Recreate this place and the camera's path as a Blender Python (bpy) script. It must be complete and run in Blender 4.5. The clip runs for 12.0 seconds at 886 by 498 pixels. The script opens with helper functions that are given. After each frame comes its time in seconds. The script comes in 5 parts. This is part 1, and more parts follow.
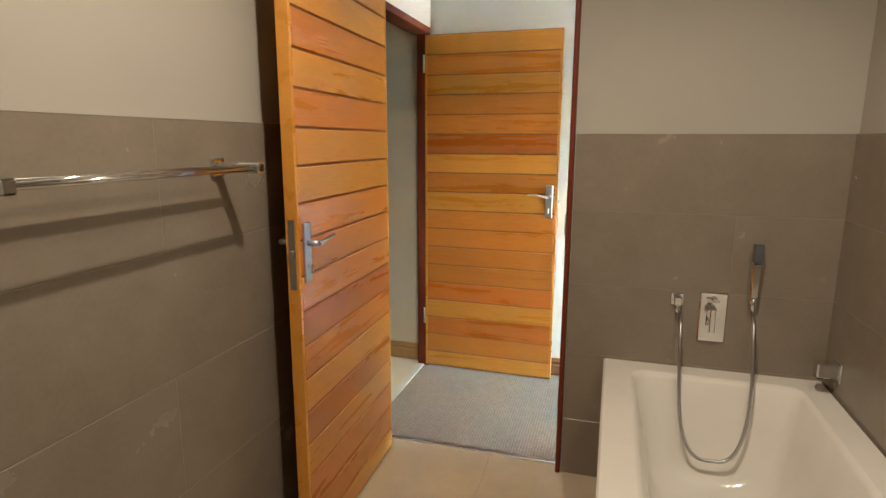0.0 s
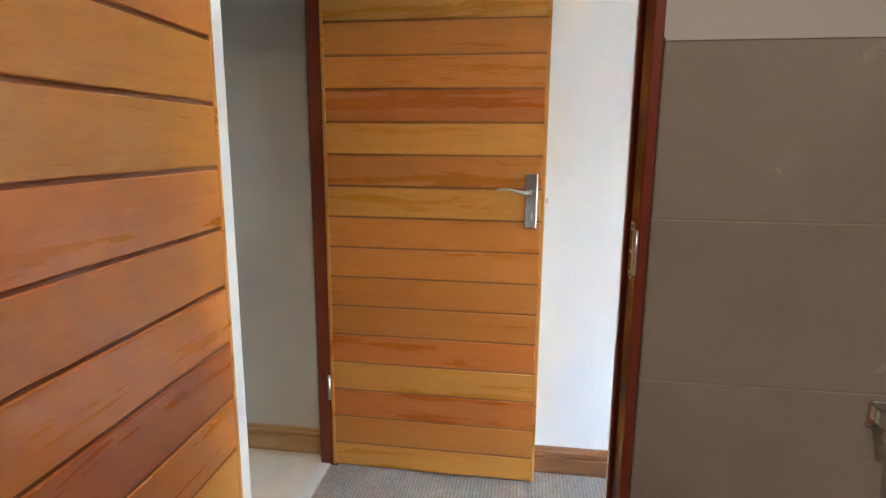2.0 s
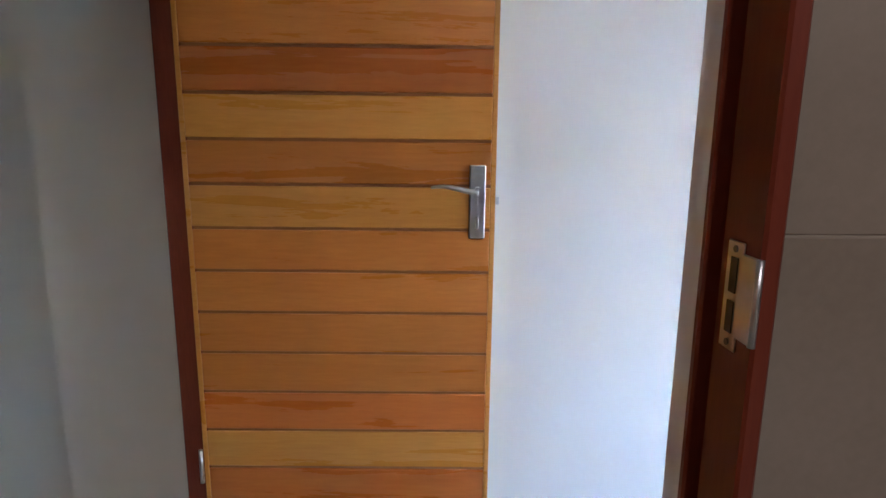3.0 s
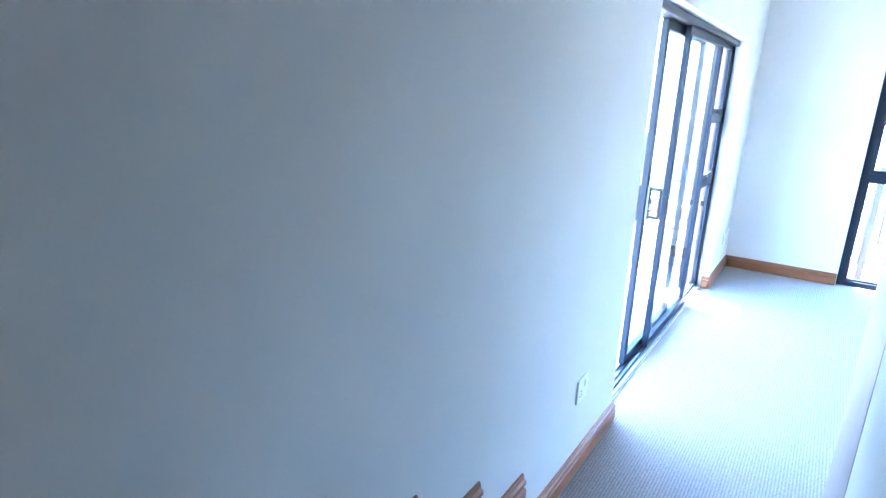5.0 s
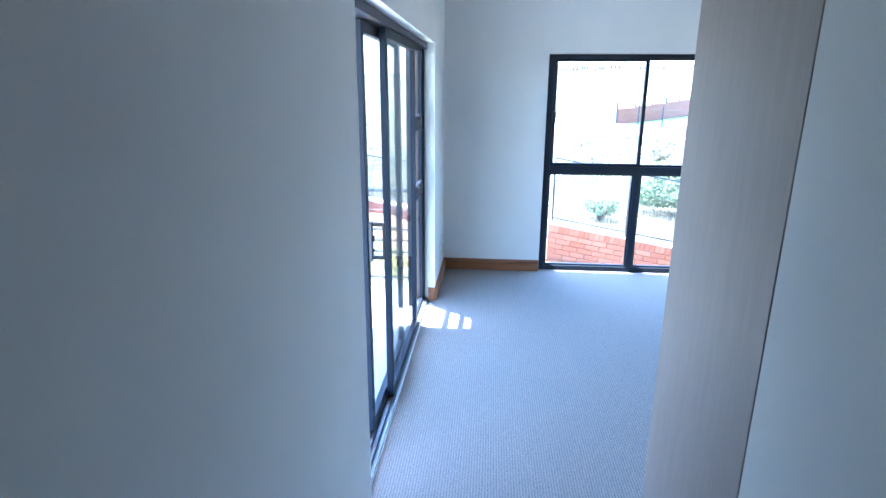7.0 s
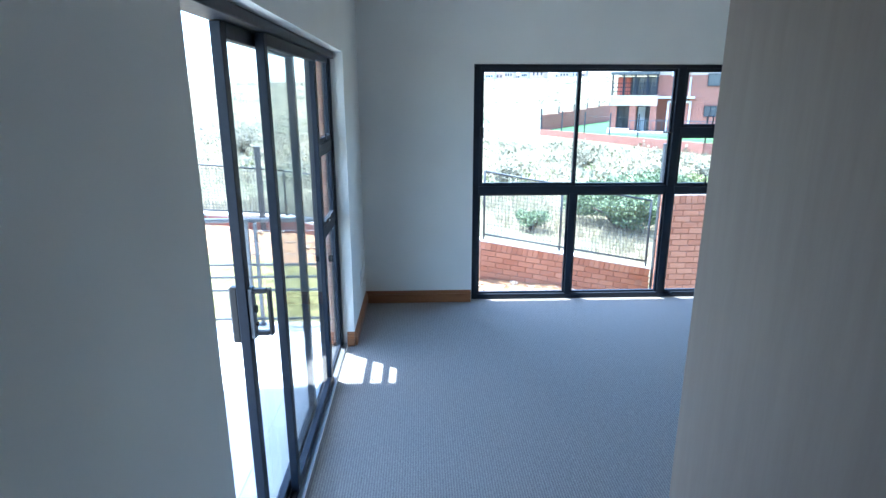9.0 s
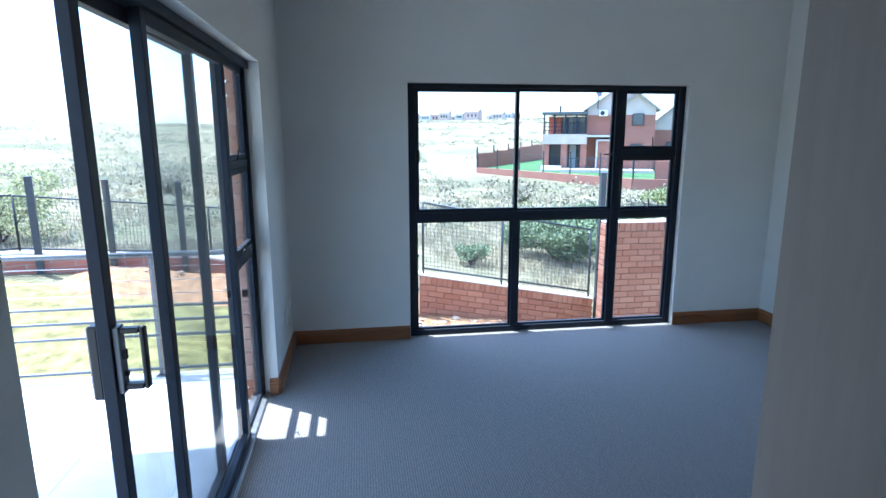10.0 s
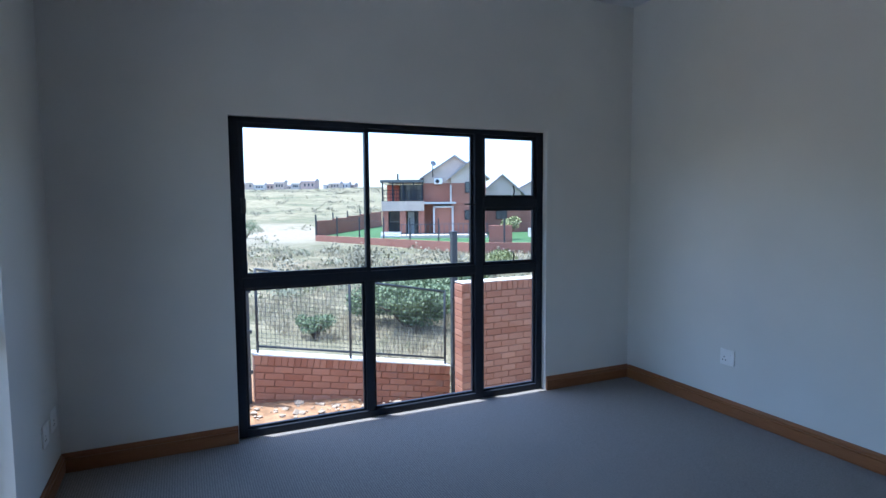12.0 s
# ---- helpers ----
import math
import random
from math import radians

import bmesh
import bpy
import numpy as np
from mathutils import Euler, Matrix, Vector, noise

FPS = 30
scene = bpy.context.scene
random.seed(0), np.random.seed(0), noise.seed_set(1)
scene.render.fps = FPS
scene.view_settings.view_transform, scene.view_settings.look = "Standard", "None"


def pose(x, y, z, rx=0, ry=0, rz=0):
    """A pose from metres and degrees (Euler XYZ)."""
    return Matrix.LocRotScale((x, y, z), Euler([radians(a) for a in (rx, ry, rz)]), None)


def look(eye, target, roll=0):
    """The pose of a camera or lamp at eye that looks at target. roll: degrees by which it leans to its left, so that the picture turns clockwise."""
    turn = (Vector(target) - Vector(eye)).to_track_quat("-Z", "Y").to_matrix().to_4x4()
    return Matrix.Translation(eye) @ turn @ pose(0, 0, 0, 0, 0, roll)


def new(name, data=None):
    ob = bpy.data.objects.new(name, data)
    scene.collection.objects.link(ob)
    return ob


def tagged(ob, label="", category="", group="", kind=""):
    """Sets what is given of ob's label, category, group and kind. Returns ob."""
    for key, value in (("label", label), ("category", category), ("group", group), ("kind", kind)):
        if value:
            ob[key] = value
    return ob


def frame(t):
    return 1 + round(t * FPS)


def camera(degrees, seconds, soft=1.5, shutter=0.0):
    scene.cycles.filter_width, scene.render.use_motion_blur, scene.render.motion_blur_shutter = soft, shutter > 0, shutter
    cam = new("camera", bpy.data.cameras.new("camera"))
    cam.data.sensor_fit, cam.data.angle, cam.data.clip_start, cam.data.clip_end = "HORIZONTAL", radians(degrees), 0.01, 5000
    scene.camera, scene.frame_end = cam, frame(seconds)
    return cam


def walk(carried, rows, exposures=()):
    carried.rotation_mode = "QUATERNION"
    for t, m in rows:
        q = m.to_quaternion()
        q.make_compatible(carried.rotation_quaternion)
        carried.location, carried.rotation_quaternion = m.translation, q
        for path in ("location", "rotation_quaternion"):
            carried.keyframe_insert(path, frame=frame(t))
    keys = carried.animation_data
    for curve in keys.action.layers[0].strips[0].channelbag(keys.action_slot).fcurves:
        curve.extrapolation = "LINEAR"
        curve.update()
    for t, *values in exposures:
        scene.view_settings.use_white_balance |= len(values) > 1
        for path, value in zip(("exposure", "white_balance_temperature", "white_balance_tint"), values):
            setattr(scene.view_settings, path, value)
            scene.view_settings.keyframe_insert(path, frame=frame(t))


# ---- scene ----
cam = camera(76.2, 12.0)
PATH = [
    (0, (-5.96, -3.392, 1.947), (-6.524, -1.511, 1.57), 0.2),
    (0.5, (-6.095, -3.087, 1.898), (-6.594, -1.187, 1.522), 0.2),
    (1, (-6.219, -2.792, 1.874), (-6.616, -0.867, 1.501), 0.4),
    (1.5, (-6.302, -2.407, 1.837), (-6.607, -0.465, 1.466), 0.4),
    (2, (-6.334, -2.099, 1.808), (-6.612, -0.154, 1.431), 0.4),
    (2.5, (-6.394, -1.785, 1.786), (-6.568, 0.172, 1.414), 0.5),
    (3, (-6.421, -1.56, 1.753), (-6.387, 0.405, 1.382), 0.6),
    (3.2, (-6.424, -1.455, 1.732), (-6.298, 0.505, 1.352), 0.5),
    (4.8, (-6.397, -0.78, 1.719), (-4.903, 0.426, 1.162), 1.8),
    (5, (-6.382, -0.738, 1.708), (-4.789, 0.338, 1.157), 1.9),
    (5.5, (-6.241, -0.651, 1.723), (-4.52, 0.208, 1.173), 1.2),
    (6, (-6.033, -0.576, 1.771), (-4.231, 0.094, 1.219), 0.9),
    (6.5, (-5.815, -0.524, 1.797), (-3.953, -0.048, 1.241), 0.6),
    (7, (-5.615, -0.463, 1.813), (-3.698, -0.303, 1.264), 0.3),
    (7.2, (-5.524, -0.442, 1.815), (-3.604, -0.347, 1.265), 0.4),
    (8.8, (-5.027, -0.512, 1.887), (-3.106, -0.563, 1.332), 0.1),
    (9, (-4.975, -0.518, 1.871), (-3.047, -0.595, 1.344), 0.0),
    (9.5, (-4.812, -0.516, 1.828), (-2.872, -0.703, 1.376), -0.1),
    (10, (-4.613, -0.572, 1.709), (-2.673, -0.862, 1.316), -0.1),
    (10.5, (-4.47, -0.608, 1.678), (-2.541, -1.021, 1.343), -0.1),
    (11, (-4.254, -0.563, 1.582), (-2.373, -1.211, 1.382), -0.2),
    (11.5, (-4.084, -0.623, 1.525), (-2.236, -1.373, 1.383), -0.4),
    (12, (-3.835, -0.702, 1.551), (-2.023, -1.533, 1.393), -0.4),
]
EXPOSURES = [
    (0.0, 7.85, 6250, 8), (1.0, 7.85, 5950, 10), (2.0, 7.62, 5600, 14), (3.2, 7.02, 5000, 18),
    (4.8, 5.72, 4550, 9), (5.5, 5.12, 4480, 10), (6.5, 4.36, 4500, 10),
    (7.2, 3.95, 4650, 8), (8.8, 3.24, 4850, 5), (9.5, 2.79, 4800, 6),
    (10.5, 2.2, 4800, 9), (12.0, 1.84, 4950, 12)]
walk(cam, [(t, look(eye, target, roll)) for t, eye, target, roll in PATH], EXPOSURES)

# ---------------------------------------------------------------- light
world = bpy.data.worlds.new("world")
scene.world = world
world.use_nodes = True
wt = world.node_tree
sky = wt.nodes.new("ShaderNodeTexSky")
sky.sky_type = "NISHITA"
sky.sun_disc = False
sky.sun_elevation = radians(74)
sky.sun_rotation = radians(35)
sky.dust_density = 2.0
wt.links.new(sky.outputs[0], wt.nodes["Background"].inputs[0])
wt.nodes["Background"].inputs[1].default_value = 0.15
sun_data = bpy.data.lights.new("sun", "SUN")
sun_data.energy = 3.1
sun_data.angle = radians(0.5)
sun_data.color = (1.0, 0.92, 0.79)
sun = new("sun", sun_data)
sun.matrix_world = look((1.7, 2.4, 10.0), (0, 0, 0))

# ---------------------------------------------------------------- materials
F = 0.51          # level of the landing and the bathroom above the bedroom


def nodes_of(name, rough=0.6, metal=0.0, spec=0.5):
    m = bpy.data.materials.new(name)
    m.use_nodes = True
    t = m.node_tree
    b = t.nodes["Principled BSDF"]
    b.inputs["Roughness"].default_value = rough
    b.inputs["Metallic"].default_value = metal
    b.inputs["Specular IOR Level"].default_value = spec
    return m, t, b


def coords(t, scale=(1, 1, 1), world_space=False, shuffle=False, rot=(0, 0, 0)):
    """Texture coordinates in metres, object-based or world-based."""
    mp = t.nodes.new("ShaderNodeMapping")
    mp.inputs["Scale"].default_value = scale
    mp.inputs["Rotation"].default_value = [radians(a) for a in rot]
    if world_space:
        g = t.nodes.new("ShaderNodeNewGeometry")
        t.links.new(g.outputs["Position"], mp.inputs["Vector"])
    else:
        c = t.nodes.new("ShaderNodeTexCoord")
        if shuffle:
            oi = t.nodes.new("ShaderNodeObjectInfo")
            mul = t.nodes.new("ShaderNodeMath")
            mul.operation = "MULTIPLY"
            mul.inputs[1].default_value = 37.0
            t.links.new(oi.outputs["Random"], mul.inputs[0])
            add = t.nodes.new("ShaderNodeVectorMath")
            add.operation = "ADD"
            t.links.new(c.outputs["Object"], add.inputs[0])
            t.links.new(mul.outputs[0], add.inputs[1])
            t.links.new(add.outputs[0], mp.inputs["Vector"])
        else:
            t.links.new(c.outputs["Object"], mp.inputs["Vector"])
    return mp.outputs[0]


def noise_tex(t, vec, scale, detail=4, rough=0.55, dist=0.0):
    n = t.nodes.new("ShaderNodeTexNoise")
    n.inputs["Scale"].default_value = scale
    n.inputs["Detail"].default_value = detail
    n.inputs["Roughness"].default_value = rough
    n.inputs["Distortion"].default_value = dist
    t.links.new(vec, n.inputs["Vector"])
    return n.outputs["Fac"]


def ramp(t, fac, stops):
    r = t.nodes.new("ShaderNodeValToRGB")
    e = r.color_ramp.elements
    e[0].position, e[0].color = stops[0][0], (*stops[0][1], 1)
    e[1].position, e[1].color = stops[-1][0], (*stops[-1][1], 1)
    for p, c in stops[1:-1]:
        k = e.new(p)
        k.color = (*c, 1)
    t.links.new(fac, r.inputs[0])
    return r.outputs[0]


def mixed(t, fac, a, b, mode="MIX"):
    m = t.nodes.new("ShaderNodeMix")
    m.data_type, m.blend_type = "RGBA", mode
    for sock, v in ((m.inputs[0], fac), (m.inputs[6], a), (m.inputs[7], b)):
        if isinstance(v, (int, float)):
            sock.default_value = v
        elif isinstance(v, tuple):
            sock.default_value = (*v, 1)
        else:
            t.links.new(v, sock)
    return m.outputs[2]


def bumped(t, b, height, strength=0.2, dist=0.002):
    n = t.nodes.new("ShaderNodeBump")
    n.inputs["Strength"].default_value = strength
    n.inputs["Distance"].default_value = dist
    t.links.new(height, n.inputs["Height"])
    t.links.new(n.outputs[0], b.inputs["Normal"])


def ranged(t, fac, lo, hi):
    n = t.nodes.new("ShaderNodeMapRange")
    n.inputs["To Min"].default_value, n.inputs["To Max"].default_value = lo, hi
    t.links.new(fac, n.inputs["Value"])
    return n.outputs[0]


def plaster(name, colour, rough=0.75, spec=0.25):
    m, t, b = nodes_of(name, rough, 0, spec)
    v = coords(t, world_space=True)
    big = noise_tex(t, v, 0.9, 3)
    dark = tuple(c * 0.93 for c in colour)
    lite = tuple(min(1, c * 1.05) for c in colour)
    t.links.new(ramp(t, big, [(0.3, dark), (0.7, lite)]), b.inputs["Base Color"])
    bumped(t, b, noise_tex(t, v, 160, 3), 0.12, 0.001)
    t.links.new(ranged(t, noise_tex(t, v, 4, 3), rough - 0.1, rough + 0.1), b.inputs["Roughness"])
    return m


def timber(name, dark, mid, lite, rough=0.32, axis="x", grain=1.0, spec=0.5):
    m, t, b = nodes_of(name, rough, 0, spec)
    s = {"x": (1.3, 14, 14), "y": (14, 1.3, 14), "z": (14, 14, 1.3)}[axis]
    v = coords(t, s, shuffle=True)
    n1 = noise_tex(t, v, 1.0 * grain, 6, 0.62, 0.35)
    fine = noise_tex(t, v, 9.0 * grain, 3, 0.7)
    slow = noise_tex(t, coords(t, {"x": (1.5, 5, 5), "y": (5, 1.5, 5), "z": (5, 5, 1.5)}[axis], shuffle=True), 1.0, 2)
    c = ramp(t, n1, [(0.1, dark), (0.48, mid), (0.92, lite)])
    c = mixed(t, ranged(t, slow, 0.0, 0.24), c, dark)
    c = mixed(t, 0.25, c, ramp(t, fine, [(0.35, tuple(x * 0.78 for x in mid)), (0.65, lite)]), "MIX")
    oi = t.nodes.new("ShaderNodeObjectInfo")
    hs = t.nodes.new("ShaderNodeHueSaturation")
    t.links.new(ranged(t, oi.outputs["Random"], 0.86, 1.12), hs.inputs["Value"])
    t.links.new(c, hs.inputs["Color"])
    t.links.new(hs.outputs[0], b.inputs["Base Color"])
    bumped(t, b, fine, 0.08, 0.0006)
    t.links.new(ranged(t, n1, rough - 0.06, rough + 0.12), b.inputs["Roughness"])
    return m


def plain(name, colour, rough=0.5, metal=0.0, spec=0.5, var=0.06, scale=25, bump=0.05):
    m, t, b = nodes_of(name, rough, metal, spec)
    v = coords(t)
    n = noise_tex(t, v, scale, 4)
    a = tuple(max(0, c * (1 - var)) for c in colour)
    z = tuple(min(1, c * (1 + var)) for c in colour)
    t.links.new(ramp(t, n, [(0.3, a), (0.7, z)]), b.inputs["Base Color"])
    t.links.new(ranged(t, n, max(0.02, rough * 0.85), min(1, rough * 1.15)), b.inputs["Roughness"])
    if bump:
        bumped(t, b, noise_tex(t, v, scale * 6, 2), bump, 0.0006)
    return m


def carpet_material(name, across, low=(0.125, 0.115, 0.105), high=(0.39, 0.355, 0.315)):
    """Ribbed loop-pile carpet; across: 0 for ribs that run along y, 1 for ribs along x."""
    m, t, b = nodes_of(name, 0.95, 0, 0.1)
    v = coords(t, world_space=True)
    w = t.nodes.new("ShaderNodeTexWave")
    w.wave_type, w.bands_direction = "BANDS", ("X", "Y")[across]
    w.inputs["Scale"].default_value = 23.0
    w.inputs["Distortion"].default_value = 2.2
    w.inputs["Detail"].default_value = 2
    w.inputs["Detail Scale"].default_value = 3
    t.links.new(v, w.inputs["Vector"])
    loops = noise_tex(t, v, 95, 4, 0.8)
    worn = noise_tex(t, v, 1.3, 4)
    rib = mixed(t, 0.80, w.outputs["Fac"], loops)
    c = ramp(t, rib, [(0.32, low), (0.68, high)])
    c = mixed(t, ranged(t, worn, 0.0, 0.3), c, (0.20, 0.19, 0.18))
    c = mixed(t, ranged(t, noise_tex(t, v, 22, 4, 0.7), 0.0, 0.5), c, (0.13, 0.122, 0.115))
    t.links.new(c, b.inputs["Base Color"])
    bumped(t, b, rib, 0.7, 0.004)
    b.inputs["Sheen Weight"].default_value = 0.25
    return m


def brick_material(name, dark, lite):
    m, t, b = nodes_of(name, 0.85, 0, 0.2)
    v = coords(t, shuffle=True)
    oi = t.nodes.new("ShaderNodeObjectInfo")
    c = ramp(t, oi.outputs["Random"], [(0.0, dark), (0.5, tuple((a + z) / 2 for a, z in zip(dark, lite))), (1.0, lite)])
    n = noise_tex(t, v, 30, 5, 0.7)
    c = mixed(t, ranged(t, n, 0.0, 0.5), c, tuple(x * 0.6 for x in dark))
    t.links.new(c, b.inputs["Base Color"])
    bumped(t, b, noise_tex(t, v, 120, 4), 0.5, 0.003)
    return m


def far_brick(name):
    m, t, b = nodes_of(name, 0.9, 0, 0.2)
    v = coords(t, rot=(90, 0, 0))
    k = t.nodes.new("ShaderNodeTexBrick")
    k.inputs["Color1"].default_value = (0.39, 0.17, 0.115, 1)
    k.inputs["Color2"].default_value = (0.32, 0.13, 0.09, 1)
    k.inputs["Mortar"].default_value = (0.33, 0.27, 0.22, 1)
    k.inputs["Scale"].default_value = 1.0
    k.inputs["Mortar Size"].default_value = 0.006
    k.inputs["Brick Width"].default_value = 0.232
    k.inputs["Row Height"].default_value = 0.086
    t.links.new(v, k.inputs["Vector"])
    n = noise_tex(t, coords(t), 1.2, 4)
    t.links.new(mixed(t, ranged(t, n, 0.0, 0.4), k.outputs["Color"], (0.20, 0.08, 0.05)), b.inputs["Base Color"])
    return m


def tile_material(name, dark, lite, rough, shuffle=True):
    m, t, b = nodes_of(name, rough, 0, 0.5)
    v = coords(t, shuffle=shuffle)
    n = noise_tex(t, v, 5, 5, 0.6)
    f = noise_tex(t, v, 90, 3, 0.6)
    c = ramp(t, mixed(t, 0.3, n, f), [(0.35, dark), (0.65, lite)])
    t.links.new(c, b.inputs["Base Color"])
    t.links.new(ranged(t, n, rough - 0.06, rough + 0.08), b.inputs["Roughness"])
    bumped(t, b, f, 0.05, 0.0005)
    return m


def glass_material(name, tint=(1, 1, 1)):
    m = bpy.data.materials.new(name)
    m.use_nodes = True
    t = m.node_tree
    t.nodes.clear()
    out = t.nodes.new("ShaderNodeOutputMaterial")
    mix = t.nodes.new("ShaderNodeMixShader")
    clear = t.nodes.new("ShaderNodeBsdfTransparent")
    clear.inputs[0].default_value = (*tint, 1)
    gloss = t.nodes.new("ShaderNodeBsdfGlossy")
    gloss.inputs["Roughness"].default_value = 0.01
    lw = t.nodes.new("ShaderNodeLayerWeight")
    lw.inputs[0].default_value = 0.5
    pw = t.nodes.new("ShaderNodeMath")
    pw.operation = "POWER"
    pw.inputs[1].default_value = 5.0
    t.links.new(lw.outputs["Facing"], pw.inputs[0])
    ma = t.nodes.new("ShaderNodeMath")
    ma.operation = "MULTIPLY_ADD"
    ma.inputs[1].default_value, ma.inputs[2].default_value = 0.8, 0.03
    t.links.new(pw.outputs[0], ma.inputs[0])
    t.links.new(ma.outputs[0], mix.inputs[0])
    t.links.new(clear.outputs[0], mix.inputs[1])
    t.links.new(gloss.outputs[0], mix.inputs[2])
    t.links.new(mix.outputs[0], out.inputs[0])
    return m


def emitter(name, colour, strength):
    m, t, b = nodes_of(name)
    b.inputs["Emission Color"].default_value = (*colour, 1)
    b.inputs["Emission Strength"].default_value = strength
    return m


def veld_material(name):
    """Open grassland: straw, green and bare soil in patches, broken up at four scales."""
    m, t, b = nodes_of(name, 0.95, 0, 0.1)
    v = coords(t, world_space=True)
    a = noise_tex(t, v, 0.05, 8, 0.75)
    c1 = ramp(t, a, [(0.38, (0.11, 0.12, 0.06)), (0.46, (0.20, 0.18, 0.10)), (0.53, (0.34, 0.285, 0.17)), (0.70, (0.25, 0.185, 0.11))])
    p = noise_tex(t, v, 0.35, 6, 0.75)
    c1 = mixed(t, ramp(t, p, [(0.50, (0, 0, 0)), (0.60, (0.75, 0.75, 0.75))]), c1, (0.095, 0.105, 0.05))
    s = noise_tex(t, v, 1.6, 6, 0.75)
    c1 = mixed(t, ramp(t, s, [(0.48, (0, 0, 0)), (0.60, (0.8, 0.8, 0.8))]), c1, (0.085, 0.09, 0.045))
    r = noise_tex(t, coords(t, (1, 1, 1), world_space=True), 0.8, 5, 0.8, 0.6)
    c1 = mixed(t, ramp(t, r, [(0.60, (0, 0, 0)), (0.68, (0.8, 0.8, 0.8))]), c1, (0.32, 0.265, 0.19))
    g = noise_tex(t, v, 11.0, 5, 0.75)
    c1 = mixed(t, ranged(t, g, 0.0, 0.55), c1, (0.25, 0.22, 0.15))
    # trodden patch of bare pale sand beside the neighbouring plot
    off = t.nodes.new("ShaderNodeVectorMath")
    off.operation = "MULTIPLY_ADD"
    off.inputs[1].default_value = (0.5 / 13, 0.5 / 15, 0)
    off.inputs[2].default_value = (-28 / 13, 4.5 / 15, 0)
    t.links.new(v, off.inputs[0])
    ring = t.nodes.new("ShaderNodeVectorMath")
    ring.operation = "LENGTH"
    t.links.new(off.outputs[0], ring.inputs[0])
    edge = t.nodes.new("ShaderNodeMath")
    edge.operation = "MULTIPLY_ADD"
    edge.inputs[1].default_value = 0.5
    t.links.new(p, edge.inputs[0])
    t.links.new(ring.outputs["Value"], edge.inputs[2])
    c1 = mixed(t, ramp(t, edge.outputs[0], [(0.0, (0.8, 0.8, 0.8)), (0.5, (0.7, 0.7, 0.7)), (0.9, (0, 0, 0))]), c1, (0.36, 0.31, 0.23))
    t.links.new(c1, b.inputs["Base Color"])
    bumped(t, b, s, 1.0, 0.35)
    return m


def leaf_material(name, dark, lite):
    m, t, b = nodes_of(name, 0.6, 0, 0.3)
    g = t.nodes.new("ShaderNodeNewGeometry")
    t.links.new(ramp(t, g.outputs["Random Per Island"], [(0.0, dark), (1.0, lite)]), b.inputs["Base Color"])
    b.inputs["Subsurface Weight"].default_value = 0.0
    return m


WALL = plaster("wall_paint", (0.74, 0.735, 0.69))
WC_WALL = plaster("wc_wall_paint", (0.74, 0.70, 0.60))
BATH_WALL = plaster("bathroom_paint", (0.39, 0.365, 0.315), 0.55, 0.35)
CEIL = plaster("ceiling_paint", (0.80, 0.80, 0.78))
REVEAL = plaster("exterior_plaster", (0.75, 0.74, 0.70))
TILE = tile_material("wall_tile", (0.205, 0.17, 0.13), (0.245, 0.205, 0.16), 0.24)
FLOOR_TILE = tile_material("floor_tile", (0.46, 0.39, 0.28), (0.55, 0.47, 0.35), 0.3)
# raised albedo: brightness of the toilet's own light is put into this tile
TOILET_TILE_LIT = tile_material("toilet_tile_lit", (0.70, 0.64, 0.50), (0.78, 0.72, 0.58), 0.3)
GROUT = plain("grout", (0.27, 0.23, 0.18), 0.9)
PATIO_TILE = tile_material("patio_tile", (0.50, 0.48, 0.45), (0.60, 0.58, 0.55), 0.5)
HONEY = timber("honey_timber", (0.53, 0.205, 0.026), (0.60, 0.25, 0.034), (0.67, 0.325, 0.058), 0.26)
AMBER = timber("amber_timber", (0.47, 0.145, 0.019), (0.54, 0.182, 0.025), (0.60, 0.235, 0.040), 0.26)
RUSSET = timber("russet_timber", (0.41, 0.100, 0.014), (0.48, 0.132, 0.018), (0.53, 0.175, 0.028), 0.26)
GROOVE = plain("groove_timber", (0.26, 0.10, 0.026), 0.6)
MERANTI = timber("dark_red_frame_timber", (0.09, 0.015, 0.006), (0.145, 0.025, 0.010), (0.19, 0.038, 0.014), 0.42, "z", 1.4, 0.3)
SKIRT = timber("skirting_timber", (0.16, 0.058, 0.021), (0.28, 0.112, 0.040), (0.36, 0.165, 0.065), 0.35, "x", 1.2)
SKIRT_Y = timber("skirting_timber_cross", (0.16, 0.058, 0.021), (0.28, 0.112, 0.040), (0.36, 0.165, 0.065), 0.35, "y", 1.2)
PINE = timber("pale_skirting_timber", (0.42, 0.23, 0.07), (0.55, 0.33, 0.12), (0.62, 0.42, 0.18), 0.4, "x", 1.2)
LIMED = timber("limed_wood_board", (0.29, 0.245, 0.21), (0.335, 0.285, 0.245), (0.37, 0.32, 0.28), 0.5, "z", 0.45, 0.25)
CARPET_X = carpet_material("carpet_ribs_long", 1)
# same carpet on landing and steps; warm light there is put into its colour
CARPET_Y_LIT = carpet_material("carpet_ribs_cross_lit", 0, (0.235, 0.195, 0.155), (0.55, 0.475, 0.39))
ALU = plain("dark_aluminium", (0.019, 0.024, 0.035), 0.45, 0.0, 0.2, 0.1, 40)
ALU_TRACK = plain("bare_aluminium_track", (0.35, 0.36, 0.37), 0.4, 0.9, 0.5, 0.1, 40)
STEEL = plain("brushed_steel", (0.50, 0.50, 0.51), 0.33, 1.0, 0.5, 0.08, 60)
CHROME = plain("chrome", (0.78, 0.79, 0.80), 0.07, 1.0, 0.5, 0.02, 20, 0)
BLACK = plain("black_plastic", (0.012, 0.012, 0.013), 0.45)
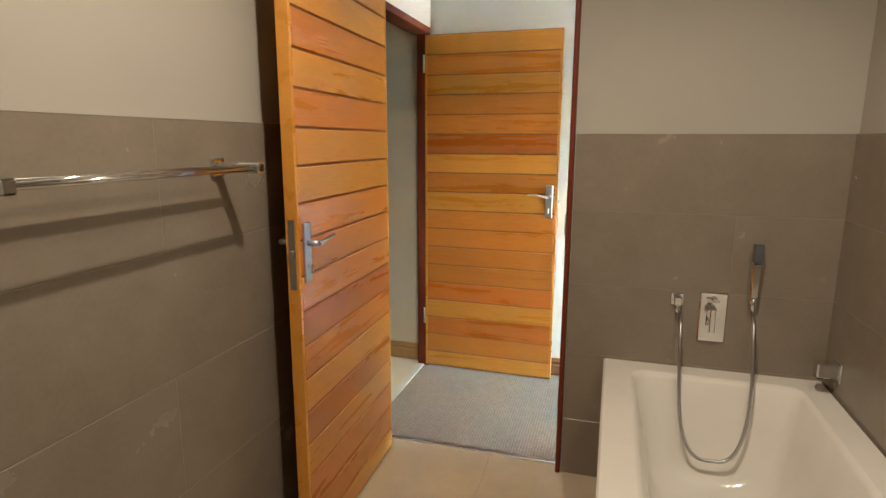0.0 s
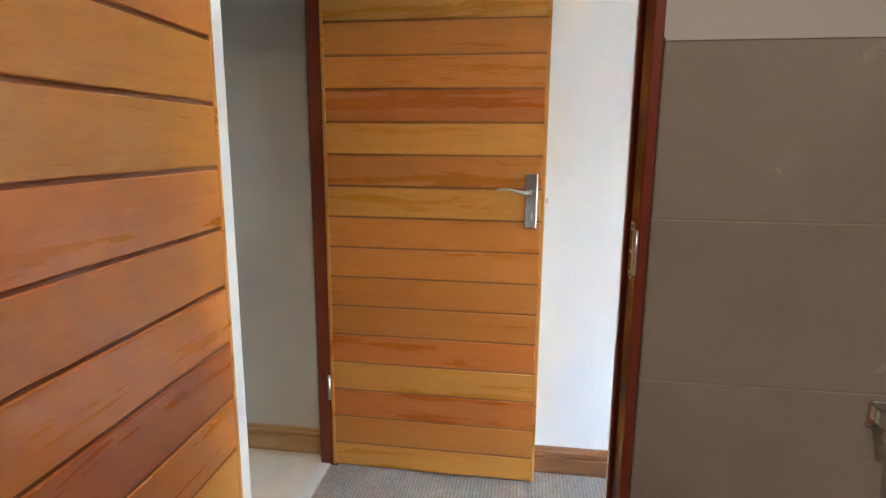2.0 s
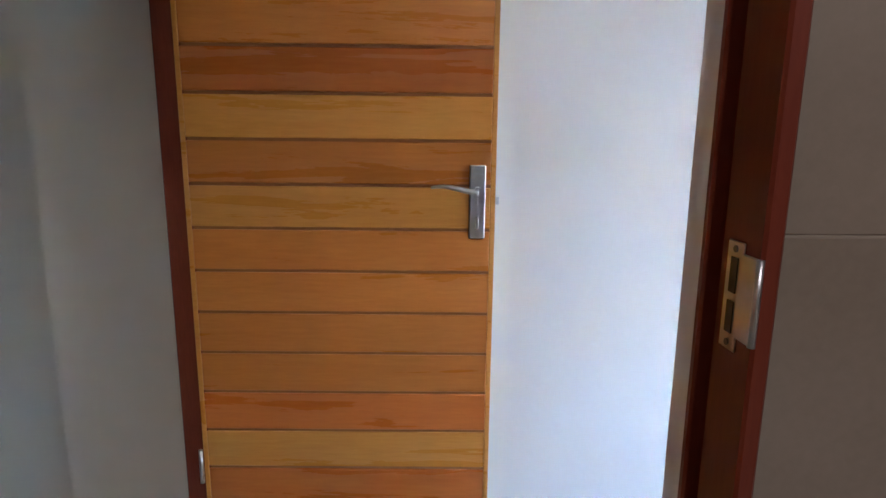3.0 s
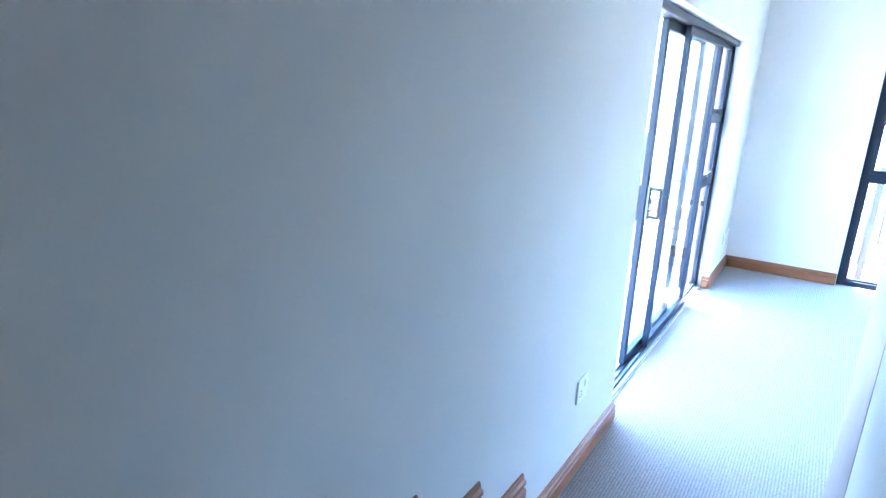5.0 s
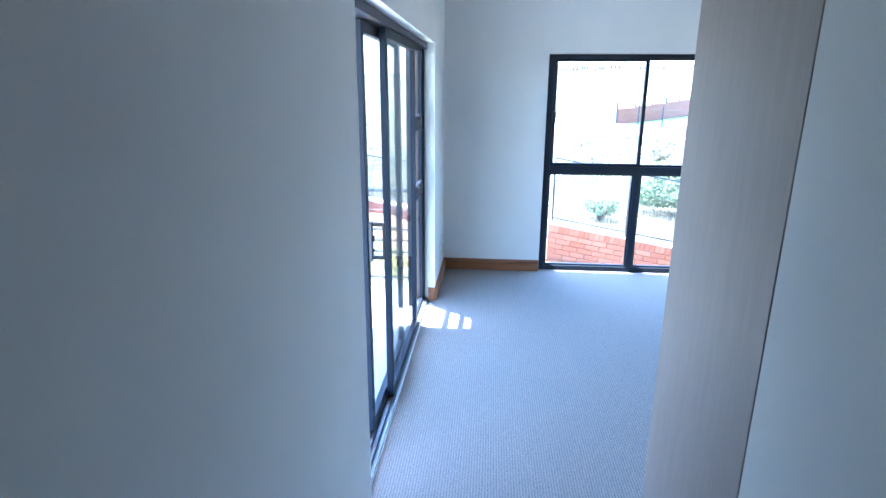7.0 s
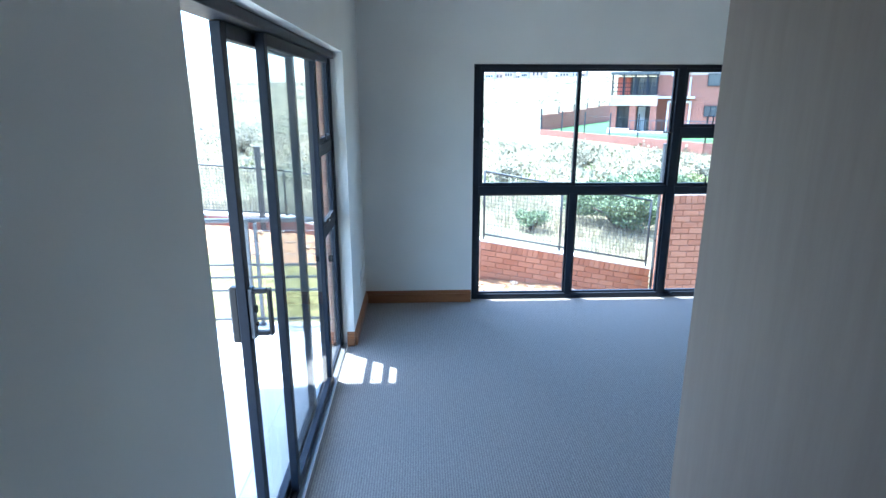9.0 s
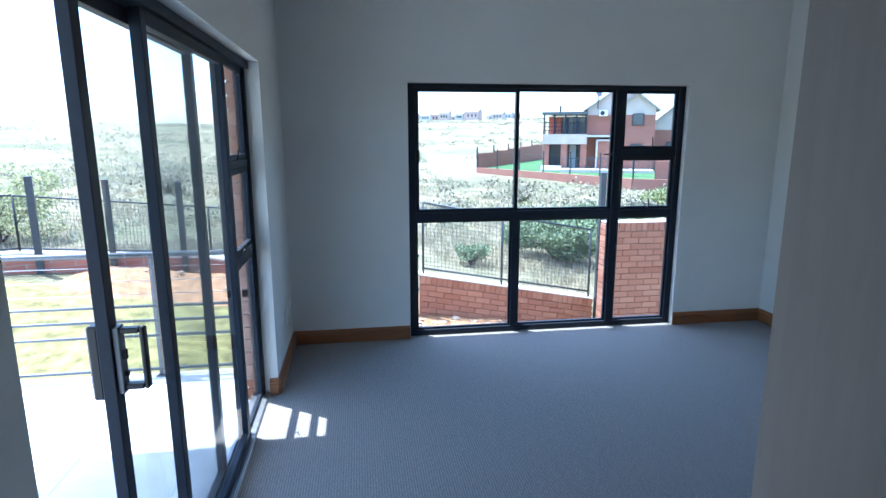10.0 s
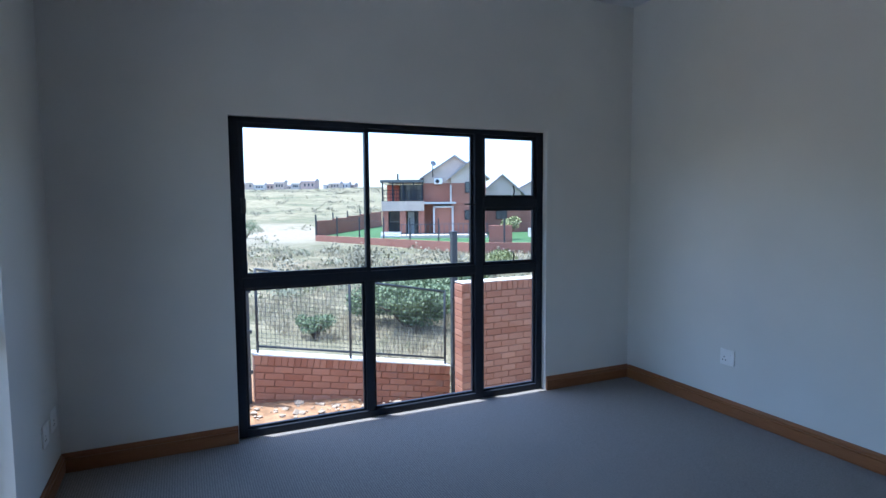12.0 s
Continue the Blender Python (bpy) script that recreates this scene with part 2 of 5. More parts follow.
REBATE_BLACK = plain("rebate_black", (0.006, 0.005, 0.005), 0.8)
ACRYLIC = plain("white_acrylic", (0.74, 0.71, 0.65), 0.12, 0, 0.5, 0.02, 8, 0)
PLASTIC = plain("white_plastic", (0.87, 0.87, 0.85), 0.35, 0, 0.5, 0.03)
GLASS = glass_material("clear_glass", (0.96, 0.98, 0.98))
BRICK = brick_material("red_face_brick", (0.33, 0.14, 0.082), (0.47, 0.235, 0.145))
MORTAR = plain("mortar", (0.35, 0.20, 0.14), 0.95, 0, 0.2, 0.15)
FAR_BRICK = far_brick("far_brickwork")
COPING = plain("painted_coping", (0.62, 0.58, 0.52), 0.8, 0, 0.2, 0.1, 10)
FENCE = plain("charcoal_steel", (0.055, 0.06, 0.065), 0.5, 0.3, 0.5, 0.15)
RAIL = plain("grey_painted_steel", (0.13, 0.14, 0.155), 0.4, 0.5, 0.5, 0.1)
SAND = plain("orange_sand", (0.29, 0.165, 0.085), 0.95, 0, 0.1, 0.4, 7, 0.6)
ROCK = plain("pale_rubble", (0.33, 0.255, 0.18), 0.9, 0, 0.2, 0.25, 12, 0.3)
LAWN = plain("patchy_lawn", (0.175, 0.155, 0.06), 0.95, 0, 0.1, 0.5, 5.5, 0.6)
GREEN_LAWN = plain("green_lawn", (0.065, 0.125, 0.05), 0.95, 0, 0.1, 0.25, 1.5, 0.2)
VELD = veld_material("veld")
LEAF_DARK = leaf_material("dark_leaves", (0.075, 0.108, 0.05), (0.18, 0.22, 0.105))
LEAF_LITE = leaf_material("light_leaves", (0.13, 0.155, 0.05), (0.27, 0.275, 0.11))
LEAF_GREY = leaf_material("grey_green_leaves", (0.14, 0.13, 0.085), (0.25, 0.225, 0.145))
LEAF_SAGE = leaf_material("sage_leaves", (0.19, 0.195, 0.115), (0.31, 0.305, 0.19))
STRAW = leaf_material("dry_grass", (0.24, 0.20, 0.12), (0.46, 0.39, 0.26))
BARK = plain("bark", (0.12, 0.085, 0.06), 0.9, 0, 0.2, 0.3, 8, 0.4)
H_PLASTER = plain("beige_house_plaster", (0.56, 0.47, 0.39), 0.85, 0, 0.2, 0.08, 1.5)
H_ROOF = plain("grey_roof_sheet", (0.36, 0.33, 0.32), 0.7, 0, 0.3, 0.12, 3)
# walls on the ridge: distance haze is mixed into this pale pink
H_HAZED = plain("hazed_pink_wall", (0.46, 0.36, 0.32), 0.9, 0, 0.15, 0.1, 1.0)
H_GLASS = plain("dark_window_glass", (0.05, 0.065, 0.08), 0.08, 0, 0.8, 0.1, 1, 0)
H_CURTAIN = plain("orange_curtain", (0.48, 0.14, 0.09), 0.9, 0, 0.1, 0.1, 3)
H_PALE = plain("pale_cloth", (0.55, 0.60, 0.62), 0.9, 0, 0.1, 0.06, 3)
H_SLAB = plain("pale_concrete", (0.55, 0.53, 0.50), 0.8, 0, 0.2, 0.08, 1.5)
LAMP_ON = emitter("downlight_glow", (1.0, 0.82, 0.58), 1.5)


# ---------------------------------------------------------------- mesh helpers
def add_box(bm, x0, x1, y0, y1, z0, z1, bevel=0.0):
    ret = bmesh.ops.create_cube(bm, size=1.0)
    vs = ret["verts"]
    bmesh.ops.scale(bm, vec=(x1 - x0, y1 - y0, z1 - z0), verts=vs)
    bmesh.ops.translate(bm, vec=((x0 + x1) / 2, (y0 + y1) / 2, (z0 + z1) / 2), verts=vs)
    if bevel:
        es = list({e for v in vs for e in v.link_edges})
        bmesh.ops.bevel(bm, geom=es, offset=bevel, segments=1, affect="EDGES")
    return bm


def boxes(*dims, bevel=0.0):
    bm = bmesh.new()
    for d in dims:
        add_box(bm, *d, bevel=bevel)
    return bm


def tube(points, r, seg=8, cap=True):
    """A round bar along a polyline; r may be a function of 0..1."""
    bm = bmesh.new()
    pts = [Vector(p) for p in points]
    rings = []
    n = len(pts)
    side = None
    for i, p in enumerate(pts):
        d = (pts[min(i + 1, n - 1)] - pts[max(i - 1, 0)]).normalized()
        if side is None:
            side = d.orthogonal().normalized()
        side = (side - d * side.dot(d)).normalized()
        up = d.cross(side)
        rr = r(i / (n - 1)) if callable(r) else r
        rings.append([bm.verts.new(p + (side * math.cos(a) + up * math.sin(a)) * rr)
                      for a in (2 * math.pi * k / seg for k in range(seg))])
    for a, b in zip(rings, rings[1:]):
        for k in range(seg):
            bm.faces.new((a[k], a[(k + 1) % seg], b[(k + 1) % seg], b[k])).smooth = True
    if cap:
        bm.faces.new(list(reversed(rings[0])))
        bm.faces.new(rings[-1])
    return bm


def prism(profile, length, axis="x"):
    """A profile of (offset, height) points drawn along an axis."""
    bm = bmesh.new()
    a, b = [], []
    for o, h in profile:
        if axis == "x":
            a.append(bm.verts.new((0, o, h)))
            b.append(bm.verts.new((length, o, h)))
        elif axis == "z":
            a.append(bm.verts.new((o, h, 0)))
            b.append(bm.verts.new((o, h, length)))
        else:
            a.append(bm.verts.new((o, 0, h)))
            b.append(bm.verts.new((o, length, h)))
    n = len(a)
    for i in range(n):
        bm.faces.new((a[i], a[(i + 1) % n], b[(i + 1) % n], b[i]))
    bm.faces.new(a)
    bm.faces.new(b)
    bmesh.ops.recalc_face_normals(bm, faces=bm.faces)
    return bm


def mesh_of(name, bm, material):
    me = bpy.data.meshes.new(name)
    bm.to_mesh(me)
    bm.free()
    me.materials.append(material)
    return me


def part(name, bm, material, parent=None, label="", at=None):
    ob = new(name, mesh_of(name, bm, material))
    if parent is not None:
        ob.parent = parent
    if at is not None:
        ob.matrix_basis = at
    if label:
        tagged(ob, label)
    return ob


def piece(name, mesh, parent, m):
    """One of many alike pieces, on shared mesh data."""
    ob = new(name, mesh)
    ob.parent = parent
    ob.matrix_basis = m
    return ob


def thing(name, label, category, m=None, group="", kind=""):
    ob = new(name)
    ob.empty_display_size = 0.1
    if m is not None:
        ob.matrix_basis = m
    return tagged(ob, label, category, group, kind)


def structure(name, bm, material, label, category):
    return tagged(part(name, bm, material), label, category, kind="structure")


# ---------------------------------------------------------------- structure
CZ = 3.21         # ceilings
structure("wall_north", boxes(
    (-8.7, -3.629, 0, 0.18, -0.2, CZ), (-3.629, -0.93, 0, 0.18, 2.15, CZ), (-0.93, 0.13, 0, 0.18, -1.0, CZ)),
    WALL, "pale grey painted plaster wall with sliding door opening", "wall")
structure("wall_east", boxes(
    (0, 0.13, -0.98, 0, -1.0, CZ), (0, 0.13, -3.39, -0.98, 2.125, CZ), (0, 0.13, -4.5, -3.39, -1.0, CZ),
    (0.06, 0.13, -3.39, -0.98, -1.0, -0.002)),
    WALL, "pale grey painted plaster wall around the large window", "wall")
structure("wall_south", boxes((-4.87, 0, -4.5, -4.27, -0.2, CZ)), WALL, "pale grey painted plaster bedroom wall", "wall")
structure("wall_west", boxes((-4.87, -4.703, -4.27, -1.052, -0.2, CZ)), WALL, "pale plaster wall behind the wardrobe", "wall")
structure("wall_passage", prism([(-6.114, -1.05), (-4.705, -1.05), (-4.705, -0.93), (-6.134, -0.93), (-6.134, -0.980), (-6.114, -0.980)], CZ + 0.2, "z"),
          WALL, "painted plaster wall between passage and bathroom", "wall").location.z = -0.2
structure("wall_lintel", boxes((-6.971, -6.135, -1.05, -0.93, F + 2.09, CZ)), WALL, "painted plaster above the bathroom doorway", "wall")
structure("wall_passage_end", boxes((-7.2, -6.972, -1.05, -0.93, 0, CZ)), WALL, "painted plaster beside the bathroom doorway", "wall")
structure("wall_end", boxes(
    (-7.12, -7.06, -0.05, 0, 0, CZ), (-7.2, -7.06, -0.93, -0.05, F + 2.09, CZ), (-7.2, -7.06, -0.93, -0.90, 0, F + 2.09)),
    WALL, "white plaster end wall above the toilet door", "wall")
structure("wall_toilet", boxes((-8.85, -8.7, -1.6, 0.25, 0, CZ), (-8.7, -7.2, -1.6, -1.45, 0, CZ)), WC_WALL,
          "plain greenish grey toilet room walls", "wall")
structure("wall_toilet_back", boxes((-8.7, -7.12, -0.006, -0.001, F, CZ)), WC_WALL, "greenish grey painted toilet wall", "wall")
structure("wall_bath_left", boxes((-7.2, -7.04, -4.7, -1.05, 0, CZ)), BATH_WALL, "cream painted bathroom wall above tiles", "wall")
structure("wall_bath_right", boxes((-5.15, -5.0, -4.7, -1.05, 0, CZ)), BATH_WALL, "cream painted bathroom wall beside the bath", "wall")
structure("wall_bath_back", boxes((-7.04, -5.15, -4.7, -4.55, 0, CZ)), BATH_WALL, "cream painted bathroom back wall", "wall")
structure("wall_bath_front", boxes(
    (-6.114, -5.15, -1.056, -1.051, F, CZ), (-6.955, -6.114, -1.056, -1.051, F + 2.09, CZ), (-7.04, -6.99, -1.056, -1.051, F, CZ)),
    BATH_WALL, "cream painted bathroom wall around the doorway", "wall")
structure("ceiling", boxes((-8.85, 0.13, -4.7, 0.18, CZ, CZ + 0.15)), CEIL, "flat white painted ceiling", "ceiling")
# out of view; depth set so only a thin strip of sun reaches the floor
structure("eave", boxes((0.13, 0.440, -4.7, 0.18, 2.62, 2.78)), REVEAL, "unseen plain eave above the window, added to trim the sun", "eave")
# out of view; added to keep sun patches off the carpet behind the sliding door
structure("patio_roof", boxes((-6.5, -1.085, 0.18, 1.7, 2.62, 2.78)), REVEAL, "unseen plain slab over the patio, added to block the sun", "roof")

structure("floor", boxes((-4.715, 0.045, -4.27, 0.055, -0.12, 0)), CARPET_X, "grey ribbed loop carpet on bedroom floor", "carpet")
structure("floor_base", boxes((-8.7, 0.04, -4.5, 0.18, -1.3, -0.125)), REVEAL, "concrete floor slab under the rooms", "floor")
structure("floor_landing", boxes((-7.09, -5.38, -0.99, 0, -0.12, F)), CARPET_Y_LIT, "grey ribbed carpet on the landing, lightened to carry its warm light", "carpet")
stairs = thing("stairs", "three low steps covered with grey ribbed carpet", "stairs", kind="structure")
for i, (x0, x1, z) in enumerate(((-5.045, -4.715, 0.17), (-5.38, -5.045, 0.34))):
    bm = bmesh.new()
    add_box(bm, x0, x1 + 0.0, -0.93, -0.001, -0.12, z)
    part("step", bm, CARPET_Y_LIT, stairs)
structure("floor_bathroom", boxes((-7.04, -5.15, -4.55, -0.995, 0, F - 0.006)), GROUT, "grout bed of the bathroom floor", "floor")
structure("floor_toilet", boxes((-8.7, -7.1, -1.45, 0, 0, F - 0.006)), GROUT, "grout bed of the toilet floor", "floor")
structure("threshold_strip", boxes((-6.92, -6.13, -1.015, -0.985, F - 0.004, F + 0.006), bevel=0.002), ALU_TRACK,
          "thin metal strip between carpet and floor tiles", "threshold")
structure("toilet_threshold", boxes((-7.12, -7.075, -0.90, -0.05, F - 0.004, F + 0.008), bevel=0.002), REVEAL,
          "white strip between carpet and toilet tiles", "threshold")


# skirting boards with a moulded top
def skirting_profile(s, h=0.115):
    return [(0, 0), (0.016 * s, 0), (0.022 * s, h * 0.14), (0.022 * s, h * 0.62), (0.012 * s, h * 0.66), (0.012 * s, h * 0.70),
            (0.019 * s, h * 0.75), (0.019 * s, h * 0.84), (0.010 * s, h * 0.89), (0.009 * s, h * 0.95), (0.005 * s, h), (0, h)]


def skirting(name, x0, x1, y, z, side, mat=None, h=0.115):
    bm = prism(skirting_profile(side, h), x1 - x0, "x")
    ob = part(name, bm, mat or SKIRT, at=pose(x0, y, z))
    return tagged(ob, "varnished timber skirting board along the wall", "skirting", kind="structure")


def skirting_y(name, y0, y1, x, z, side):
    bm = prism(skirting_profile(side), y1 - y0, "y")
    ob = part(name, bm, SKIRT_Y, at=pose(x, y0, z))
    return tagged(ob, "varnished timber skirting board along the wall", "skirting", kind="structure")


skirting("baseboard_passage", -4.712, -3.612, -0.001, 0, -1)
skirting("baseboard_step_1", -5.042, -4.715, -0.001, 0.17, -1, None, 0.168)
skirting("baseboard_step_2", -5.377, -5.045, -0.001, 0.34, -1, None, 0.172)
skirting("baseboard_landing_end", -5.55, -5.38, -0.001, F, -1, None, 0.172)
skirting("baseboard_landing", -7.05, -5.552, -0.001, F, -1, None, 0.11)
skirting("baseboard_north", -0.93, -0.024, -0.001, 0, -1)
skirting_y("baseboard_reveal", -0.001, 0.055, -0.931, 0, -1)
skirting_y("baseboard_east_1", -0.975, -0.001, -0.001, 0, -1)
skirting_y("baseboard_east_2", -4.268, -3.395, -0.001, 0, -1)
skirting("baseboard_south", -4.1, -0.024, -4.269, 0, 1)
skirting("baseboard_toilet", -8.7, -7.122, -0.008, F, -1, PINE, 0.11)


# ---------------------------------------------------------------- doors


def lever_handle(parent, x, y, z, face, way):
    """Long steel back plate with a curved lever; face: outward y sign, way: x sign of the lever."""
    plate = part("handle_plate", boxes((x - 0.021, x + 0.021, min(y, y + face * 0.009), max(y, y + face * 0.009), z - 0.125, z + 0.065), bevel=0.003),
                 STEEL, parent, "brushed steel back plate")
    part("spindle_boss", tube([(x, y + face * 0.008, z), (x, y + face * 0.045, z)], 0.010, 12), STEEL, parent)
    pts = []
    for i in range(13):
        u = i / 12
        pts.append((x + way * (u * 0.118), y + face * (0.045 + 0.006 * math.sin(u * 3.1)), z + 0.016 * math.sin(u * math.pi * 0.62) ** 2 - 0.004 * u))
    part("lever", tube(pts, lambda u: 0.0080 - 0.0042 * u, 10), STEEL, parent, "curved polished steel lever")
    part("keyhole", tube([(x, y + face * 0.0085, z - 0.073), (x, y + face * 0.0125, z - 0.073)], 0.008, 12), STEEL, parent)
    part("thumb_turn", boxes((x - 0.004, x + 0.004, min(y + face * 0.012, y + face * 0.022), max(y + face * 0.012, y + face * 0.022), z - 0.098, z - 0.066), bevel=0.002),
         CHROME, parent)
    return plate


def board_door(name, label, m, lever_way, tones):
    """A leaf 0.813 wide, 2.032 high: 18 boards with stopped grooves between them on both faces.
    Local x from the hinge edge, y across the leaf, z up."""
    d = thing(name, label, "door", m, kind="structure")
    w, h, th = 0.80, 2.032, 0.042
    part("core", boxes((0.006, w - 0.006, 0.0042, th - 0.0042, 0, h)), GROOVE, d)
    for x0, x1 in ((0, 0.013), (w - 0.013, w)):
        part("edge_strip", boxes((x0, x1, 0, th, 0, h), bevel=0.0015), HONEY, d)
    pitch = 0.1137
    body = mesh_of("board", boxes((-(w / 2 - 0.0132), w / 2 - 0.0132, -0.0038, 0.0038, -(pitch / 2 - 0.0040), pitch / 2 - 0.0040), bevel=0.0018), HONEY)
    last = mesh_of("board", boxes((-(w / 2 - 0.0132), w / 2 - 0.0132, -0.0038, 0.0038, -0.0450, 0.0450), bevel=0.0018), HONEY)
    tone_mats = {"H": HONEY, "A": AMBER, "R": RUSSET}
    meshes = {}
    for key, mat in tone_mats.items():
        for nm, src in (("b", body), ("l", last)):
            me = src.copy()
            me.materials.clear()
            me.materials.append(mat)
            meshes[key, nm] = me
    for face in (0.0038, th - 0.0038):
        for k in range(18):
            z = h + 0.01 - pitch * (k + 0.5) - 0.01 if k < 17 else 0.0497
            piece("board", meshes[tones[k], "b" if k < 17 else "l"], d, pose(w / 2, face, z))
    # lock case on the free edge
    part("lock_face", boxes((w - 0.001, w + 0.0015, 0.010, 0.032, 0.97, 1.19)), STEEL, d, "steel lock face plate")
    part("latch_bolt", boxes((w + 0.001, w + 0.012, 0.014, 0.028, 1.075, 1.095), bevel=0.002), STEEL, d)
    for face, y in ((-1, 0.0), (1, th)):
        lever_handle(d, w - 0.047, y, 1.112, face, lever_way)
    for z in (0.33, 1.87):
        part("hinge", tube([(-0.006, -0.004, z - 0.05), (-0.006, -0.004, z + 0.05)], 0.006, 10), STEEL, d, "steel butt hinge")
    return d


# bathroom door, swung open into the bathroom against the side wall
ang = math.degrees(math.atan2(-0.80, 0.030))
board_door("door_1", "open orange-brown timber board door with steel lever handle", pose(-6.897, -1.10, F + 0.01, 0, 0, ang) @ pose(0, -0.042, 0), -1, "HHAHAHHAAARAHAHAAH")
# toilet door, open and parallel to the passage wall
board_door("door_2", "open honey-coloured timber board door in the passage", pose(-7.062, -0.098, F + 0.01, 0, 0, -0.6), -1, "HAHAARHAHAAAARHRAH")


def door_frame(name, label, rows):
    f = thing(name, label, "door frame", kind="structure")
    for nm, dims in rows:
        part(nm, boxes(dims, bevel=0.003), MERANTI if nm != "seal" else REBATE_BLACK, f)
    return f


door_frame("door_frame_1", "dark red varnished timber door frame of the bathroom", [
    ("jamb", (-6.134, -6.115, -1.082, -1.011, F, F + 2.05)), ("stop", (-6.141, -6.115, -0.994, -0.981, F, F + 2.05)),
    # near-black strip set back between stop and jamb
    ("seal", (-6.124, -6.115, -1.010, -0.995, F, F + 2.05)),
    ("jamb", (-6.971, -6.947, -1.047, -1.012, F, F + 2.05)),
    ("head", (-6.964, -6.115, -1.066, -0.985, F + 2.05, F + 2.09))])
door_frame("door_frame_2", "dark red varnished timber door frame of the toilet", [
    ("jamb", (-7.115, -7.045, -0.096, -0.048, F, F + 2.05)), ("jamb", (-7.15, -7.045, -0.905, -0.87, F, F + 2.05)),
    ("head", (-7.15, -7.045, -0.905, -0.048, F + 2.05, F + 2.09))])
strike = thing("strike_plate", "steel strike plate screwed to the door jamb", "strike plate")
part("plate", boxes((-6.1375, -6.135, -1.057, -1.030, 1.560, 1.665), bevel=0.0008), STEEL, strike)
part("lip", boxes((-6.1385, -6.1345, -1.082, -1.0565, 1.575, 1.655), bevel=0.001), STEEL, strike)
part("lip_edge", tube([(-6.1365, -1.084, 1.575), (-6.1365, -1.084, 1.655)], 0.0035, 10), STEEL, strike, "rolled bright edge")
for z0, z1 in ((1.577, 1.608), (1.616, 1.650)):
    part("slot", boxes((-6.1385, -6.1374, -1.051, -1.039, z0, z1)), BLACK, strike)
for z in (1.567, 1.658):
    part("screw", tube([(-6.1370, -1.045, z), (-6.1388, -1.045, z)], 0.0034, 10), RAIL, strike)

# ---------------------------------------------------------------- bathroom
bath = thing("bathtub", "white built-in bathtub with square rim", "bathtub")
bx0, bx1, by0, by1, bz = -5.945, -5.165, -2.76, -1.06, F + 0.55


def tub_shell():
    bm = bmesh.new()
    rim = 0.088
    levels = [(0.0, 0.0), (0.006, 0.0), (0.02, -0.02), (0.05, -0.16), (0.085, -0.33), (0.14, -0.40), (0.22, -0.415)]

    def ring(x0, x1, y0, y1, z, r):
        vs = []
        for cx, cy, a0 in ((x1 - r, y1 - r, 0), (x0 + r, y1 - r, 90), (x0 + r, y0 + r, 180), (x1 - r, y0 + r, 270)):
            for k in range(5):
                a = radians(a0 + 90 * k / 4)
                vs.append(bm.verts.new((cx + r * math.cos(a), cy + r * math.sin(a), z)))
        return vs
    rings = [ring(bx0, bx1, by0, by1, F + 0.005, 0.006), ring(bx0, bx1, by0, by1, bz - 0.06, 0.006),
             ring(bx0 - 0.012, bx1, by0, by1, bz - 0.058, 0.008), ring(bx0 - 0.012, bx1, by0, by1, bz - 0.006, 0.008),
             ring(bx0 - 0.006, bx1 - 0.004, by0 + 0.006, by1 - 0.004, bz, 0.012)]
    for inset, dz in levels:
        i = rim + inset
        rings.append(ring(bx0 + i, bx1 - i, by0 + i * 1.6, by1 - i, bz + dz, 0.06 + inset * 0.5))
    for a, b in zip(rings, rings[1:]):
        n = len(a)
        for k in range(n):
            f = bm.faces.new((a[k], a[(k + 1) % n], b[(k + 1) % n], b[k]))
            f.smooth = len(rings) > 5 and rings.index(a) >= 5
    bm.faces.new(list(reversed(rings[-1])))
    bmesh.ops.recalc_face_normals(bm, faces=bm.faces)
    return bm


part("shell", tub_shell(), ACRYLIC, bath)
part("waste", tube([(-5.555, -1.45, bz - 0.414), (-5.555, -1.45, bz - 0.408)], 0.03, 16), CHROME, bath, "chrome waste")

WF = -1.066       # face of the wall tiles above the bath
mixer = thing("bath_mixer", "square chrome wall mixer plate above the bath", "mixer tap")
part("plate", boxes((-5.611, -5.512, WF - 0.008, WF + 0.002, 1.175, 1.374), bevel=0.004), CHROME, mixer)
part("lever_body", tube([(-5.568, WF - 0.006, 1.300), (-5.568, WF - 0.05, 1.300)], 0.021, 20), CHROME, mixer)
part("lever", boxes((-5.578, -5.558, WF - 0.058, WF - 0.046, 1.228, 1.322), bevel=0.003), CHROME, mixer)
part("diverter", tube([(-5.56, WF - 0.006, 1.345), (-5.56, WF - 0.030, 1.345)], 0.010, 14), CHROME, mixer)
part("diverter_lever", boxes((-5.585, -5.545, WF - 0.034, WF - 0.027, 1.342, 1.350), bevel=0.002), CHROME, mixer)

elbow = thing("hose_outlet", "square chrome wall outlet for the shower hose", "shower outlet")
part("plate", boxes((-5.717, -5.670, WF - 0.008, WF + 0.002, 1.314, 1.362), bevel=0.002), CHROME, elbow)
part("body", boxes((-5.707, -5.679, WF - 0.044, WF - 0.006, 1.322, 1.352), bevel=0.003), CHROME, elbow)
part("nut", tube([(-5.693, WF - 0.030, 1.324), (-5.693, WF - 0.030, 1.292)], 0.0085, 12), CHROME, elbow)

shower = thing("hand_shower", "chrome stick hand shower in its wall holder", "hand shower")
part("holder", boxes((-5.446, -5.422, WF - 0.045, WF + 0.002, 1.345, 1.378), bevel=0.003), CHROME, shower)
part("handle", boxes((-5.448, -5.420, WF - 0.052, WF - 0.026, 1.372, 1.505), bevel=0.004), CHROME, shower, "flat chrome handle")
